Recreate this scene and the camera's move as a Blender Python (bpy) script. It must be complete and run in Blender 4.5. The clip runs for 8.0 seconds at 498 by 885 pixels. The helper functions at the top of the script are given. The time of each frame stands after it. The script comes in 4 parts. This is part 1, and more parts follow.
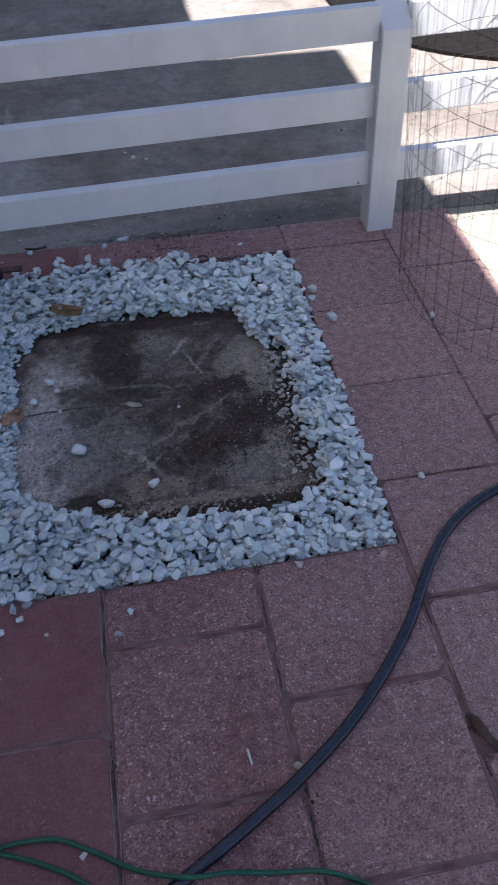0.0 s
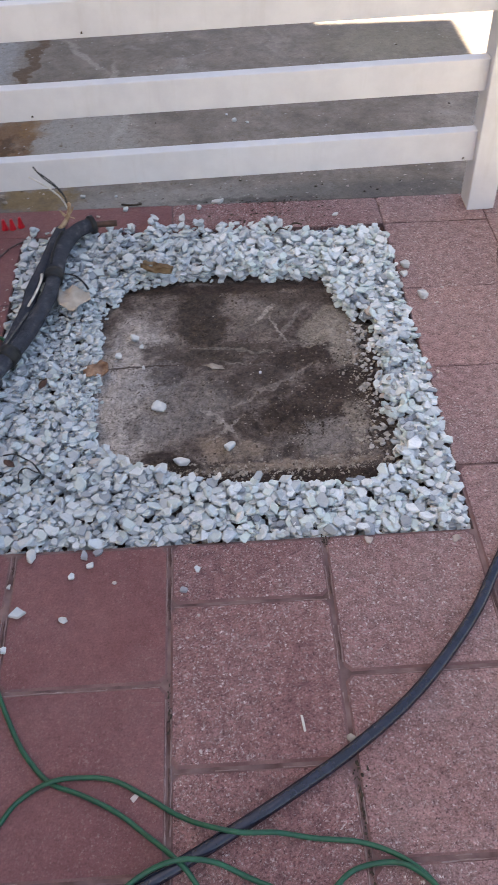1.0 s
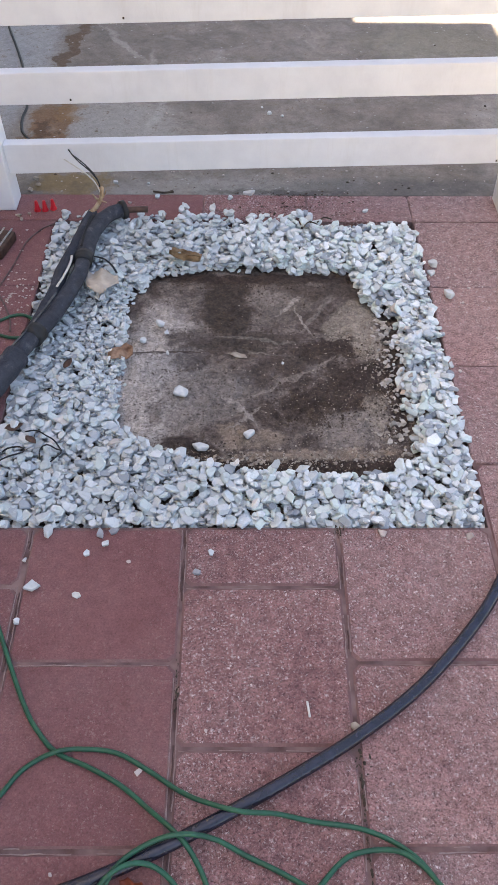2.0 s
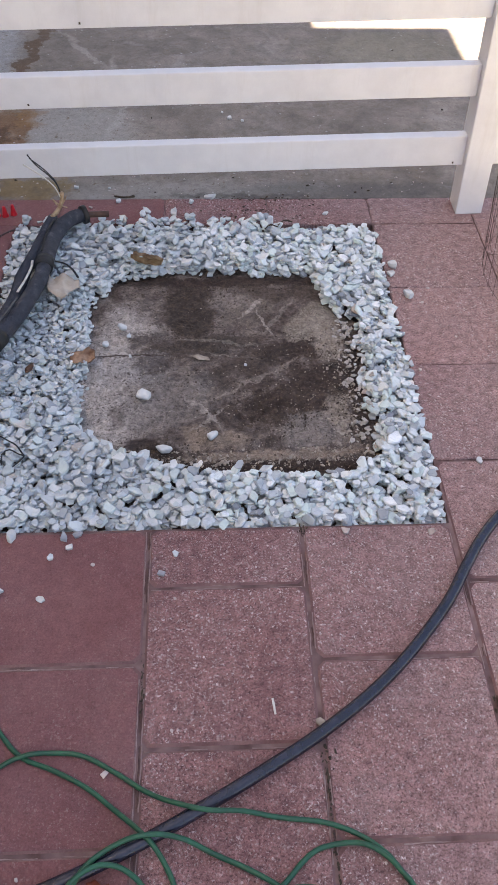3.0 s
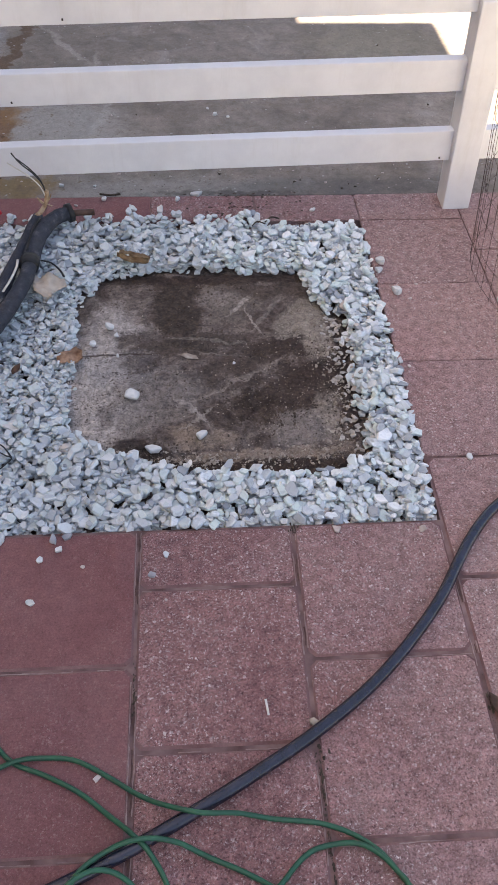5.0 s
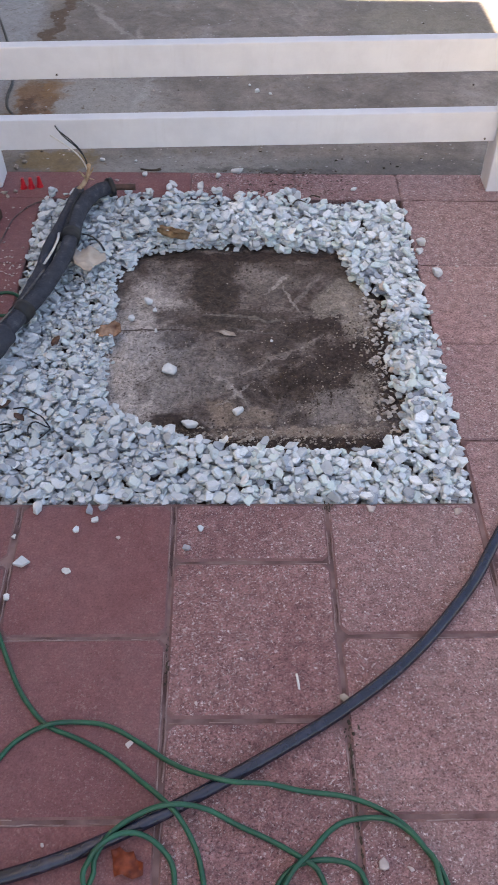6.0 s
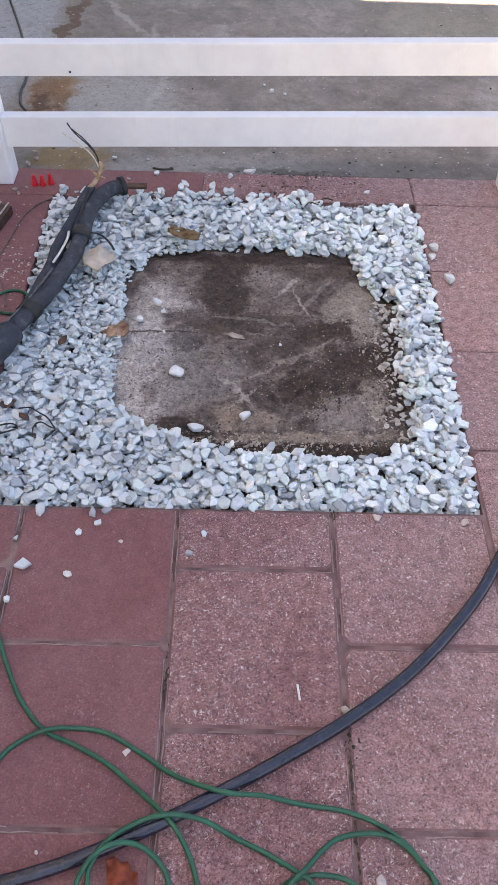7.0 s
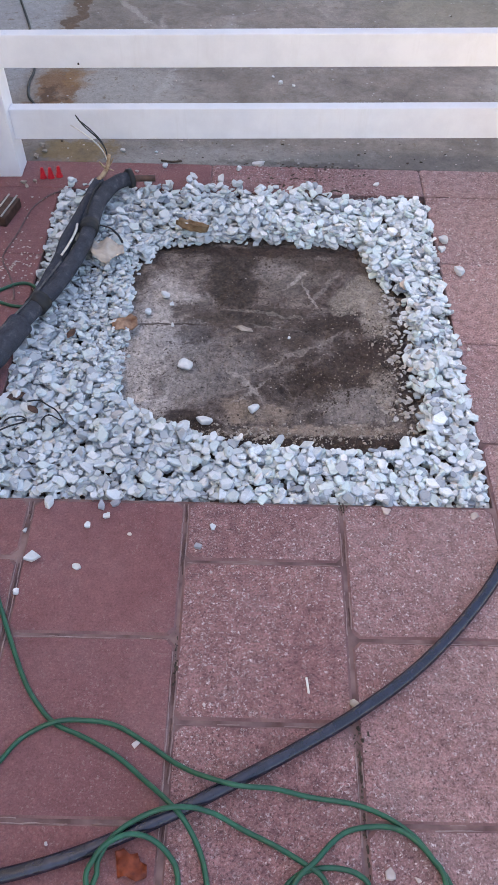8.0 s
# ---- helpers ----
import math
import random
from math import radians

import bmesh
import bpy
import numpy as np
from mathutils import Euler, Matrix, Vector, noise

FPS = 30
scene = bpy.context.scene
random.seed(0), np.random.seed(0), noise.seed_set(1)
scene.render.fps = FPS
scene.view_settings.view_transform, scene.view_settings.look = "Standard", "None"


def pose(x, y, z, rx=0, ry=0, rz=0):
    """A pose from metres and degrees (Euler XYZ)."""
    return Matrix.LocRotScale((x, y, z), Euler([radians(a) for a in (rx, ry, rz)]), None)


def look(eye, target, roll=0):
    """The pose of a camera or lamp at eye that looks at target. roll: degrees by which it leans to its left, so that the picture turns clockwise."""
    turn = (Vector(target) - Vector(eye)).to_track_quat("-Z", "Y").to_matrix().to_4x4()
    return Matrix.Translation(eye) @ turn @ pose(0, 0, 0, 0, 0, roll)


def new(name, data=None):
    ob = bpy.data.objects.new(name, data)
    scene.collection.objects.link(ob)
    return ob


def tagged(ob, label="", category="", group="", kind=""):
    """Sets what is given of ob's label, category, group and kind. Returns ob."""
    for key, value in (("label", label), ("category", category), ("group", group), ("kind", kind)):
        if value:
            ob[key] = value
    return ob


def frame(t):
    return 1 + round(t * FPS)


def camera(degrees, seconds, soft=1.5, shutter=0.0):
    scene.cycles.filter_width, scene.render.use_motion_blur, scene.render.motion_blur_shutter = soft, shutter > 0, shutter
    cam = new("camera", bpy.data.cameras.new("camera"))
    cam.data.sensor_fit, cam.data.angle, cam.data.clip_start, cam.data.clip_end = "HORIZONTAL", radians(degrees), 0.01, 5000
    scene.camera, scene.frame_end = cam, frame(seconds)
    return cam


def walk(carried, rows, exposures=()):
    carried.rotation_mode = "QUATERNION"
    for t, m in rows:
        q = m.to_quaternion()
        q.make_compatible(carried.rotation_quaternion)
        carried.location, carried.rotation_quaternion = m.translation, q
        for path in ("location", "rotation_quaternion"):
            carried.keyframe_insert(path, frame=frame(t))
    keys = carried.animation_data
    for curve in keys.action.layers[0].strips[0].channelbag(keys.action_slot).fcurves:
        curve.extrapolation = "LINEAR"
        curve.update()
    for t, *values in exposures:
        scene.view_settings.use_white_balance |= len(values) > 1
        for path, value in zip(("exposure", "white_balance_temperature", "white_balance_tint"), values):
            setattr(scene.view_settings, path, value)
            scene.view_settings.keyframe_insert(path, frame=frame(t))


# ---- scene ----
cam = camera(34.4, 8.0, soft=1.0, shutter=0.4)
PATH = [
    (0, (-0.219, -1.193, 1.755), (0.018, 0.159, 0.3), -0.65),
    (0.5, (-0.212, -1.199, 1.742), (-0.085, 0.146, 0.267), -1.5),
    (1, (-0.245, -1.2, 1.74), (-0.184, 0.125, 0.243), -0.95),
    (1.2, (-0.254, -1.205, 1.739), (-0.215, 0.116, 0.239), -0.5),
    (2.3, (-0.255, -1.241, 1.733), (-0.225, 0.082, 0.234), 1.2),
    (2.5, (-0.253, -1.246, 1.734), (-0.201, 0.078, 0.236), 1.7),
    (3, (-0.228, -1.251, 1.733), (-0.139, 0.081, 0.244), 1.8),
    (3.5, (-0.238, -1.251, 1.73), (-0.122, 0.081, 0.243), 2.1),
    (4, (-0.237, -1.25, 1.729), (-0.114, 0.084, 0.243), 2.0),
    (5.5, (-0.227, -1.233, 1.729), (-0.127, 0.077, 0.221), 2.0),
    (6, (-0.259, -1.252, 1.721), (-0.207, 0.043, 0.197), 1.7),
    (6.5, (-0.272, -1.235, 1.723), (-0.248, 0.055, 0.195), 1.9),
    (7, (-0.253, -1.223, 1.718), (-0.221, 0.068, 0.19), 2.3),
    (7.5, (-0.253, -1.226, 1.717), (-0.229, 0.06, 0.185), 2.1),
    (8, (-0.258, -1.222, 1.712), (-0.243, 0.057, 0.175), 1.8),
]
EXPOSURES = [(0.0, 1.80, 5950, 13), (0.3, 2.26, 6400, 13), (0.5, 2.59, 7050, 13), (0.7, 2.69, 7100, 13), (1.0, 2.99, 7850, 14), (1.4, 3.10, 7900, 14), (2.4, 3.29, 7900, 15), (3.0, 3.07, 7950, 16), (3.5, 2.98, 7950, 16), (4.0, 2.88, 7950, 16), (5.4, 3.02, 7950, 16), (5.8, 2.99, 7800, 16), (6.5, 3.30, 7700, 16), (7.0, 3.35, 7750, 16), (8.0, 3.33, 7430, 16)]
walk(cam, [(t, look(eye, target, roll)) for t, eye, target, roll in PATH], EXPOSURES)

# ---- sky and sun: an added unseen block shades the patio, the sun stands behind it ----
SLANT_X, SLANT_Y = 0.33, 0.18
SUN_WAY = Vector((-SLANT_X, -SLANT_Y, 1.0)).normalized()
world = bpy.data.worlds.new("sky")
scene.world = world
world.use_nodes = True
wt = world.node_tree
sky = wt.nodes.new("ShaderNodeTexSky")
sky.sky_type, sky.sun_disc = "NISHITA", False
sky.sun_elevation, sky.sun_rotation = radians(69), radians(241)
wt.links.new(sky.outputs[0], wt.nodes["Background"].inputs[0])
wt.nodes["Background"].inputs[1].default_value = 0.05
sun_data = bpy.data.lights.new("sun", "SUN")
sun_data.energy, sun_data.angle, sun_data.color = 5.0, radians(0.3), (1.0, 0.95, 0.87)
sun = new("sun", sun_data)
sun.matrix_world = look(SUN_WAY * 20, (0, 0, 0))


# ---- material tools ----
def nd(nt, kind, **ins):
    n = nt.nodes.new(kind)
    for k, v in ins.items():
        s = n.inputs[k.replace("_", " ")]
        if isinstance(v, bpy.types.NodeSocket):
            nt.links.new(v, s)
        else:
            s.default_value = v
    return n


def tnoise(nt, vec, scale, detail=4.0, rough=0.55, distort=0.0):
    return nd(nt, "ShaderNodeTexNoise", Vector=vec, Scale=scale, Detail=detail, Roughness=rough, Distortion=distort).outputs[0]


def mth(nt, op, a, b=0.5, clamp=False):
    n = nt.nodes.new("ShaderNodeMath")
    n.operation, n.use_clamp = op, clamp
    for i, v in enumerate((a, b)):
        if isinstance(v, bpy.types.NodeSocket):
            nt.links.new(v, n.inputs[i])
        else:
            n.inputs[i].default_value = v
    return n.outputs[0]


def mixc(nt, f, a, b, blend="MIX"):
    n = nt.nodes.new("ShaderNodeMix")
    n.data_type, n.blend_type = "RGBA", blend
    for i, v in ((0, f), (6, a), (7, b)):
        if isinstance(v, bpy.types.NodeSocket):
            nt.links.new(v, n.inputs[i])
        else:
            n.inputs[i].default_value = (*v, 1.0) if isinstance(v, tuple) else v
    return n.outputs[2]


def ramp(nt, f, *stops):
    n = nt.nodes.new("ShaderNodeValToRGB")
    e = n.color_ramp.elements
    while len(e) < len(stops):
        e.new(0.5)
    for i, (p, c) in enumerate(stops):
        e[i].position = p
        e[i].color = (*c, 1.0) if isinstance(c, tuple) else (c, c, c, 1.0)
    nt.links.new(f, n.inputs[0])
    return n.outputs[0]


def begin(name, rough=0.8, metal=0.0, spec=0.4):
    m = bpy.data.materials.new(name)
    m.use_nodes = True
    nt = m.node_tree
    b = nt.nodes["Principled BSDF"]
    b.inputs["Roughness"].default_value, b.inputs["Metallic"].default_value = rough, metal
    b.inputs["Specular IOR Level"].default_value = spec
    return m, nt, b, nt.nodes.new("ShaderNodeNewGeometry").outputs["Position"]


def bump(nt, b, height, dist, strength=1.0):
    n = nd(nt, "ShaderNodeBump", Strength=strength, Distance=dist, Height=height)
    nt.links.new(n.outputs[0], b.inputs["Normal"])


def blob(nt, pos, x, y, rx, ry, turn=0.0, soft=0.5, wob=0.05, scale=9.0):
    """A stain of its own uneven shape on a flat surface: 1 inside, 0 outside."""
    off = nd(nt, "ShaderNodeTexNoise", Vector=pos, Scale=scale, Detail=5.0, Roughness=0.6).outputs[1]
    v = nd(nt, "ShaderNodeVectorMath")
    v.operation = "SCALE"
    nt.links.new(off, v.inputs[0])
    v.inputs["Scale"].default_value = 2 * wob
    w = nt.nodes.new("ShaderNodeVectorMath")
    w.operation = "ADD"
    nt.links.new(pos, w.inputs[0])
    nt.links.new(v.outputs[0], w.inputs[1])
    mp = nt.nodes.new("ShaderNodeMapping")
    mp.vector_type = "TEXTURE"
    mp.inputs["Location"].default_value = (x + wob, y + wob, 0)
    mp.inputs["Rotation"].default_value = (0, 0, radians(turn))
    mp.inputs["Scale"].default_value = (rx, ry, 1e6)
    nt.links.new(w.outputs[0], mp.inputs[0])
    ln = nt.nodes.new("ShaderNodeVectorMath")
    ln.operation = "LENGTH"
    nt.links.new(mp.outputs[0], ln.inputs[0])
    mr = nd(nt, "ShaderNodeMapRange", Value=ln.outputs["Value"])
    mr.interpolation_type = "SMOOTHSTEP"
    mr.inputs[1].default_value, mr.inputs[2].default_value = 1.0 + soft, 1.0 - soft
    return mr.outputs[0]


def simple(name, col, col2, scale, rough=0.7, spec=0.4, depth=0.0, metal=0.0, scale2=None):
    m, nt, b, pos = begin(name, rough, metal, spec)
    n = tnoise(nt, pos, scale, 5.0)
    c = ramp(nt, n, (0.3, col), (0.7, col2))
    if scale2:
        c = mixc(nt, 0.35, c, ramp(nt, tnoise(nt, pos, scale2, 3.0), (0.3, 0.35), (0.7, 1.0)), "MULTIPLY")
    nt.links.new(c, b.inputs["Base Color"])
    if depth:
        bump(nt, b, n, depth)
    return m


def paver_material(name, worn):
    """Red concrete paver: pigmented skin, and where it is worn the pale grit of the aggregate."""
    m, nt, b, pos = begin(name, 0.88, 0.0, 0.22)
    info = nt.nodes.new("ShaderNodeObjectInfo").outputs["Random"]
    big = tnoise(nt, pos, 3.2, 5.0)
    mid = tnoise(nt, pos, 38.0, 5.0, 0.65)
    fine = tnoise(nt, pos, 190.0, 6.0, 0.82)
    c = ramp(nt, big, (0.28, (0.222, 0.098, 0.100)), (0.72, (0.345, 0.175, 0.172)))
    c = mixc(nt, 0.16 * worn, c, (0.36, 0.235, 0.225))
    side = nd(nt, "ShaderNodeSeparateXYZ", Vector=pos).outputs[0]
    # paler to the right: light from the open side painted in with chalky wear
    lit_wear = mth(nt, "ADD", side, mth(nt, "MULTIPLY", tnoise(nt, pos, 2.7, 6.0, 0.65), 0.9))
    c = mixc(nt, mth(nt, "MULTIPLY", ramp(nt, lit_wear, (0.30, 0.0), (1.0, 1.0)), 0.52 * worn), c, (0.46, 0.32, 0.305))
    c = mixc(nt, 0.22 + 0.55 * worn, c, ramp(nt, mid, (0.32, 0.52), (0.68, 1.34)), "MULTIPLY")
    c = mixc(nt, 0.44 * (1.0 - worn), c, (0.135, 0.044, 0.045))
    c = mixc(nt, 0.45, c, ramp(nt, info, (0.0, (0.86, 0.84, 0.86)), (1.0, (1.12, 1.05, 1.0))), "MULTIPLY")
    zone = ramp(nt, tnoise(nt, pos, 2.3, 5.0, 0.6), (0.38, 0.40 if worn > 0.5 else 0.05), (0.56, 1.0))
    wob = nd(nt, "ShaderNodeVectorMath")
    wob.operation = "ADD"
    nt.links.new(pos, wob.inputs[0])
    jit = nd(nt, "ShaderNodeVectorMath")
    jit.operation = "SCALE"
    nt.links.new(nd(nt, "ShaderNodeTexNoise", Vector=pos, Scale=260.0, Detail=2.0).outputs[1], jit.inputs[0])
    jit.inputs["Scale"].default_value = 0.009
    nt.links.new(jit.outputs[0], wob.inputs[1])
    chips = []
    for scale, share in ((260.0, 0.58), (190.0, 0.72), (125.0, 0.90)):
        cell = nd(nt, "ShaderNodeTexVoronoi", Vector=wob.outputs[0], Scale=scale)
        cut = nd(nt, "ShaderNodeSeparateColor", Color=cell.outputs["Color"])
        chips.append(mth(nt, "MULTIPLY", mth(nt, "GREATER_THAN", cut.outputs[0], share), mth(nt, "LESS_THAN", cell.outputs["Distance"], mth(nt, "MULTIPLY", cut.outputs[1], 0.58))))
    g2 = mth(nt, "MAXIMUM", chips[0], mth(nt, "MAXIMUM", chips[1], chips[2]))
    g1 = ramp(nt, tnoise(nt, pos, 420.0, 2.0, 0.5), (0.58, 0.0), (0.65, 0.5))
    pit = ramp(nt, tnoise(nt, pos, 170.0, 4.0, 0.65), (0.37, 1.0), (0.46, 0.0))
    speck = mth(nt, "MULTIPLY", mth(nt, "MAXIMUM", g1, g2), mth(nt, "MULTIPLY", zone, worn))
    tone = ramp(nt, tnoise(nt, pos, 110.0, 2.0), (0.34, (0.35, 0.225, 0.216)), (0.52, (0.49, 0.38, 0.365)), (0.66, (0.76, 0.66, 0.64)))
    c = mixc(nt, mth(nt, "MULTIPLY", pit, 0.20 + 0.50 * worn), c, (0.085, 0.037, 0.038))
    c = mixc(nt, mth(nt, "MULTIPLY", speck, 0.90), c, tone)
    c = mixc(nt, mth(nt, "MULTIPLY", ramp(nt, tnoise(nt, pos, 5.5, 6.0, 0.7), (0.50, 0.0), (0.72, 1.0)), 0.12 + 0.2 * worn), c, (0.30, 0.21, 0.20))
    c = mixc(nt, 0.30 + 0.38 * worn, c, ramp(nt, fine, (0.36, 0.42), (0.5, 1.0), (0.64, 1.62)), "MULTIPLY")
    nt.links.new(c, b.inputs["Base Color"])
    h = mth(nt, "ADD", mth(nt, "MULTIPLY", fine, 0.6), mth(nt, "ADD", mid, mth(nt, "SUBTRACT", mth(nt, "MULTIPLY", speck, 0.6), mth(nt, "MULTIPLY", pit, 0.5))))
    bump(nt, b, h, 0.0009 + 0.0014 * worn, 0.9)
    return m


def gravel_material():
    m, nt, b, pos = begin("crushed_marble", 0.62, 0.0, 0.35)
    rnd = nt.nodes["Geometry"].outputs["Random Per Island"]
    c = ramp(nt, rnd, (0.0, (0.25, 0.27, 0.305)), (0.10, (0.43, 0.465, 0.495)), (0.22, (0.60, 0.635, 0.665)), (0.40, (0.70, 0.74, 0.755)), (0.54, (0.60, 0.69, 0.665)), (0.66, (0.68, 0.75, 0.745)), (0.80, (0.765, 0.795, 0.81)), (0.985, (0.865, 0.87, 0.875)), (0.994, (0.56, 0.46, 0.39)))
    vein = tnoise(nt, pos, 55.0, 6.0, 0.7, 1.4)
    c = mixc(nt, 0.60, c, ramp(nt, vein, (0.32, (0.60, 0.64, 0.67)), (0.5, (1.0, 1.0, 1.0)), (0.75, (1.08, 1.07, 1.05))), "MULTIPLY")
    dust = ramp(nt, tnoise(nt, pos, 7.0, 5.0, 0.65), (0.52, 0.0), (0.78, 0.45))
    c = mixc(nt, dust, c, (0.40, 0.36, 0.33))
    side = nd(nt, "ShaderNodeSeparateXYZ", Vector=pos).outputs[0]
    grey = ramp(nt, mth(nt, "ADD", side, mth(nt, "MULTIPLY", tnoise(nt, pos, 6.0, 5.0, 0.65), 0.5)), (-0.60, 0.42), (-0.15, 0.0))
    c = mixc(nt, grey, c, (0.42, 0.44, 0.46))
    nt.links.new(c, b.inputs["Base Color"])
    bump(nt, b, mth(nt, "ADD", vein, tnoise(nt, pos, 420.0, 3.0)), 0.0012, 0.7)
    return m


def soil_material():
    """The bare pad: dried grey cement slurry over dark damp earth, in smears, with darker bands along its edges."""
    m, nt, b, pos = begin("damp_soil_and_slurry", 0.88, 0.0, 0.25)
    big = tnoise(nt, pos, 6.5, 8.0, 0.70, 1.6)
    mid = tnoise(nt, pos, 30.0, 7.0, 0.72, 0.8)
    grit = tnoise(nt, pos, 95.0, 7.0, 0.78, 0.6)
    c = ramp(nt, big, (0.36, (0.074, 0.052, 0.043)), (0.46, (0.120, 0.090, 0.077)), (0.54, (0.165, 0.130, 0.113)), (0.64, (0.235, 0.190, 0.166)))

    stretch = nt.nodes.new("ShaderNodeMapping")
    stretch.inputs["Rotation"].default_value = (0, 0, radians(-30))
    stretch.inputs["Scale"].default_value = (0.55, 1.5, 1.0)
    nt.links.new(pos, stretch.inputs[0])
    ragged = tnoise(nt, stretch.outputs[0], 26.0, 9.0, 0.72, 0.7)
    crumbly = tnoise(nt, pos, 150.0, 4.0, 0.7, 0.3)

    def lay(c, col, amount, *a, crumb=0.9, **k):
        f = mth(nt, "ADD", blob(nt, pos, *a, **k), mth(nt, "ADD", mth(nt, "MULTIPLY", mth(nt, "SUBTRACT", ragged, 0.5), 1.3), mth(nt, "MULTIPLY", mth(nt, "SUBTRACT", crumbly, 0.5), crumb)))
        return mixc(nt, mth(nt, "MULTIPLY", ramp(nt, f, (0.15, 0.0), (0.85, 1.0)), amount), c, col)

    pale, dark, warm = (0.50, 0.440, 0.405), (0.056, 0.036, 0.029), (0.34, 0.258, 0.20)
    wet, slurry = (0.165, 0.134, 0.115), (0.255, 0.213, 0.190)
    c = lay(c, pale, 0.85, -0.56, 0.54, 0.13, 0.27, 4, 0.6, 0.12, crumb=0.9)
    c = lay(c, (0.32, 0.29, 0.278), 0.75, -0.47, 0.63, 0.11, 0.09, 15, 0.5, 0.10, crumb=0.4)
    c = lay(c, pale, 0.66, -0.52, 0.84, 0.11, 0.13, -10, 0.6, 0.12, crumb=0.6)
    c = lay(c, (0.225, 0.193, 0.176), 0.75, -0.36, 0.52, 0.15, 0.11, 15, 0.5, 0.12, crumb=0.9)
    c = lay(c, (0.070, 0.052, 0.043), 1.0, -0.30, 0.95, 0.09, 0.17, 10, 0.3, 0.12, crumb=1.8)
    c = lay(c, (0.080, 0.060, 0.049), 0.85, -0.25, 0.745, 0.20, 0.04, 8, 0.4, 0.10, crumb=1.6)
    c = lay(c, dark, 0.75, -0.455, 0.795, 0.050, 0.040, 25, 0.5, 0.07, crumb=2.2)
    c = lay(c, dark, 0.60, -0.42, 0.665, 0.065, 0.035, 25, 0.6, 0.07, crumb=2.4)
    c = lay(c, dark, 0.55, -0.52, 0.44, 0.030, 0.050, 0, 0.6, 0.06, crumb=2.4)
    c = lay(c, wet, 0.95, -0.10, 0.97, 0.12, 0.10, 30, 0.45, 0.10, crumb=0.3)
    c = lay(c, slurry, 0.75, -0.155, 0.985, 0.065, 0.055, 20, 0.7, 0.06, crumb=0.2)
    c = lay(c, (0.27, 0.225, 0.185), 0.95, 0.13, 0.87, 0.15, 0.065, 55, 0.4, 0.09, crumb=1.2)
    c = lay(c, dark, 0.85, 0.06, 0.54, 0.15, 0.11, 30, 0.5, 0.12, crumb=1.6)
    c = lay(c, dark, 0.90, -0.06, 0.47, 0.09, 0.06, -22, 0.4, 0.10, crumb=1.8)
    c = lay(c, dark, 0.95, 0.06, 0.735, 0.15, 0.040, 14, 0.3, 0.10, crumb=1.6)
    c = lay(c, slurry, 0.90, 0.085, 0.375, 0.12, 0.060, 22, 0.45, 0.07, crumb=0.4)
    c = lay(c, warm, 0.65, -0.24, 0.35, 0.10, 0.05, -10, 0.35, 0.09)
    c = lay(c, (0.42, 0.365, 0.325), 0.6, -0.26, 0.46, 0.085, 0.008, -50, 0.4, 0.03, 22.0, crumb=0.4)
    c = lay(c, (0.40, 0.345, 0.305), 0.6, -0.235, 0.425, 0.070, 0.008, 42, 0.4, 0.03, 22.0, crumb=0.4)
    c = lay(c, (0.33, 0.275, 0.24), 0.55, -0.10, 0.59, 0.20, 0.010, 34, 0.4, 0.04, 14.0, crumb=0.4)
    c = lay(c, (0.27, 0.24, 0.205), 0.5, -0.20, 0.775, 0.15, 0.007, -7, 0.4, 0.03, 22.0, crumb=0.4)
    c = lay(c, (0.30, 0.262, 0.23), 0.5, -0.14, 0.70, 0.10, 0.006, -9, 0.4, 0.03, 22.0, crumb=0.4)
    c = lay(c, (0.46, 0.40, 0.355), 0.6, -0.085, 0.955, 0.007, 0.085, -38, 0.4, 0.03, 18.0, crumb=0.4)
    c = lay(c, (0.46, 0.40, 0.355), 0.6, -0.045, 0.87, 0.006, 0.075, 18, 0.4, 0.03, 18.0, crumb=0.4)
    c = lay(c, (0.36, 0.31, 0.275), 0.4, 0.0, 0.90, 0.007, 0.10, -30, 0.5, 0.03, 18.0, crumb=0.4)
    # dark band along the pad's front edge
    c = lay(c, dark, 1.0, -0.05, 0.232, 0.36, 0.026, 0, 0.4, 0.03, 16.0)
    c = lay(c, (0.33, 0.275, 0.23), 0.85, 0.165, 0.78, 0.05, 0.13, 0, 0.4, 0.06, 12.0)
    c = lay(c, (0.31, 0.255, 0.21), 0.75, 0.155, 0.46, 0.035, 0.10, 0, 0.4, 0.05, 12.0)
    # dark bands along the right and far edges and the front left corner
    c = lay(c, dark, 0.9, 0.225, 0.54, 0.026, 0.26, 0, 0.4, 0.04, 14.0)
    c = lay(c, dark, 0.9, -0.16, 1.10, 0.42, 0.035, 0, 0.4, 0.04, 14.0, crumb=1.6)
    c = lay(c, dark, 0.9, -0.40, 0.29, 0.10, 0.04, -25, 0.4, 0.05, 14.0, crumb=1.6)
    c = lay(c, warm, 0.55, -0.06, 0.272, 0.27, 0.020, 2, 0.4, 0.04, 18.0)
    c = lay(c, dark, 0.85, -0.50, 0.708, 0.13, 0.0045, 2, 0.5, 0.006, 30.0)
    c = lay(c, dark, 0.80, 0.17, 0.60, 0.06, 0.10, 0, 0.5, 0.08, crumb=1.8)
    c = lay(c, (0.075, 0.055, 0.046), 0.70, -0.12, 0.66, 0.16, 0.06, 30, 0.6, 0.10, crumb=1.4)
    c = lay(c, (0.085, 0.062, 0.050), 0.75, 0.02, 1.03, 0.16, 0.05, -6, 0.5, 0.09, crumb=1.5)
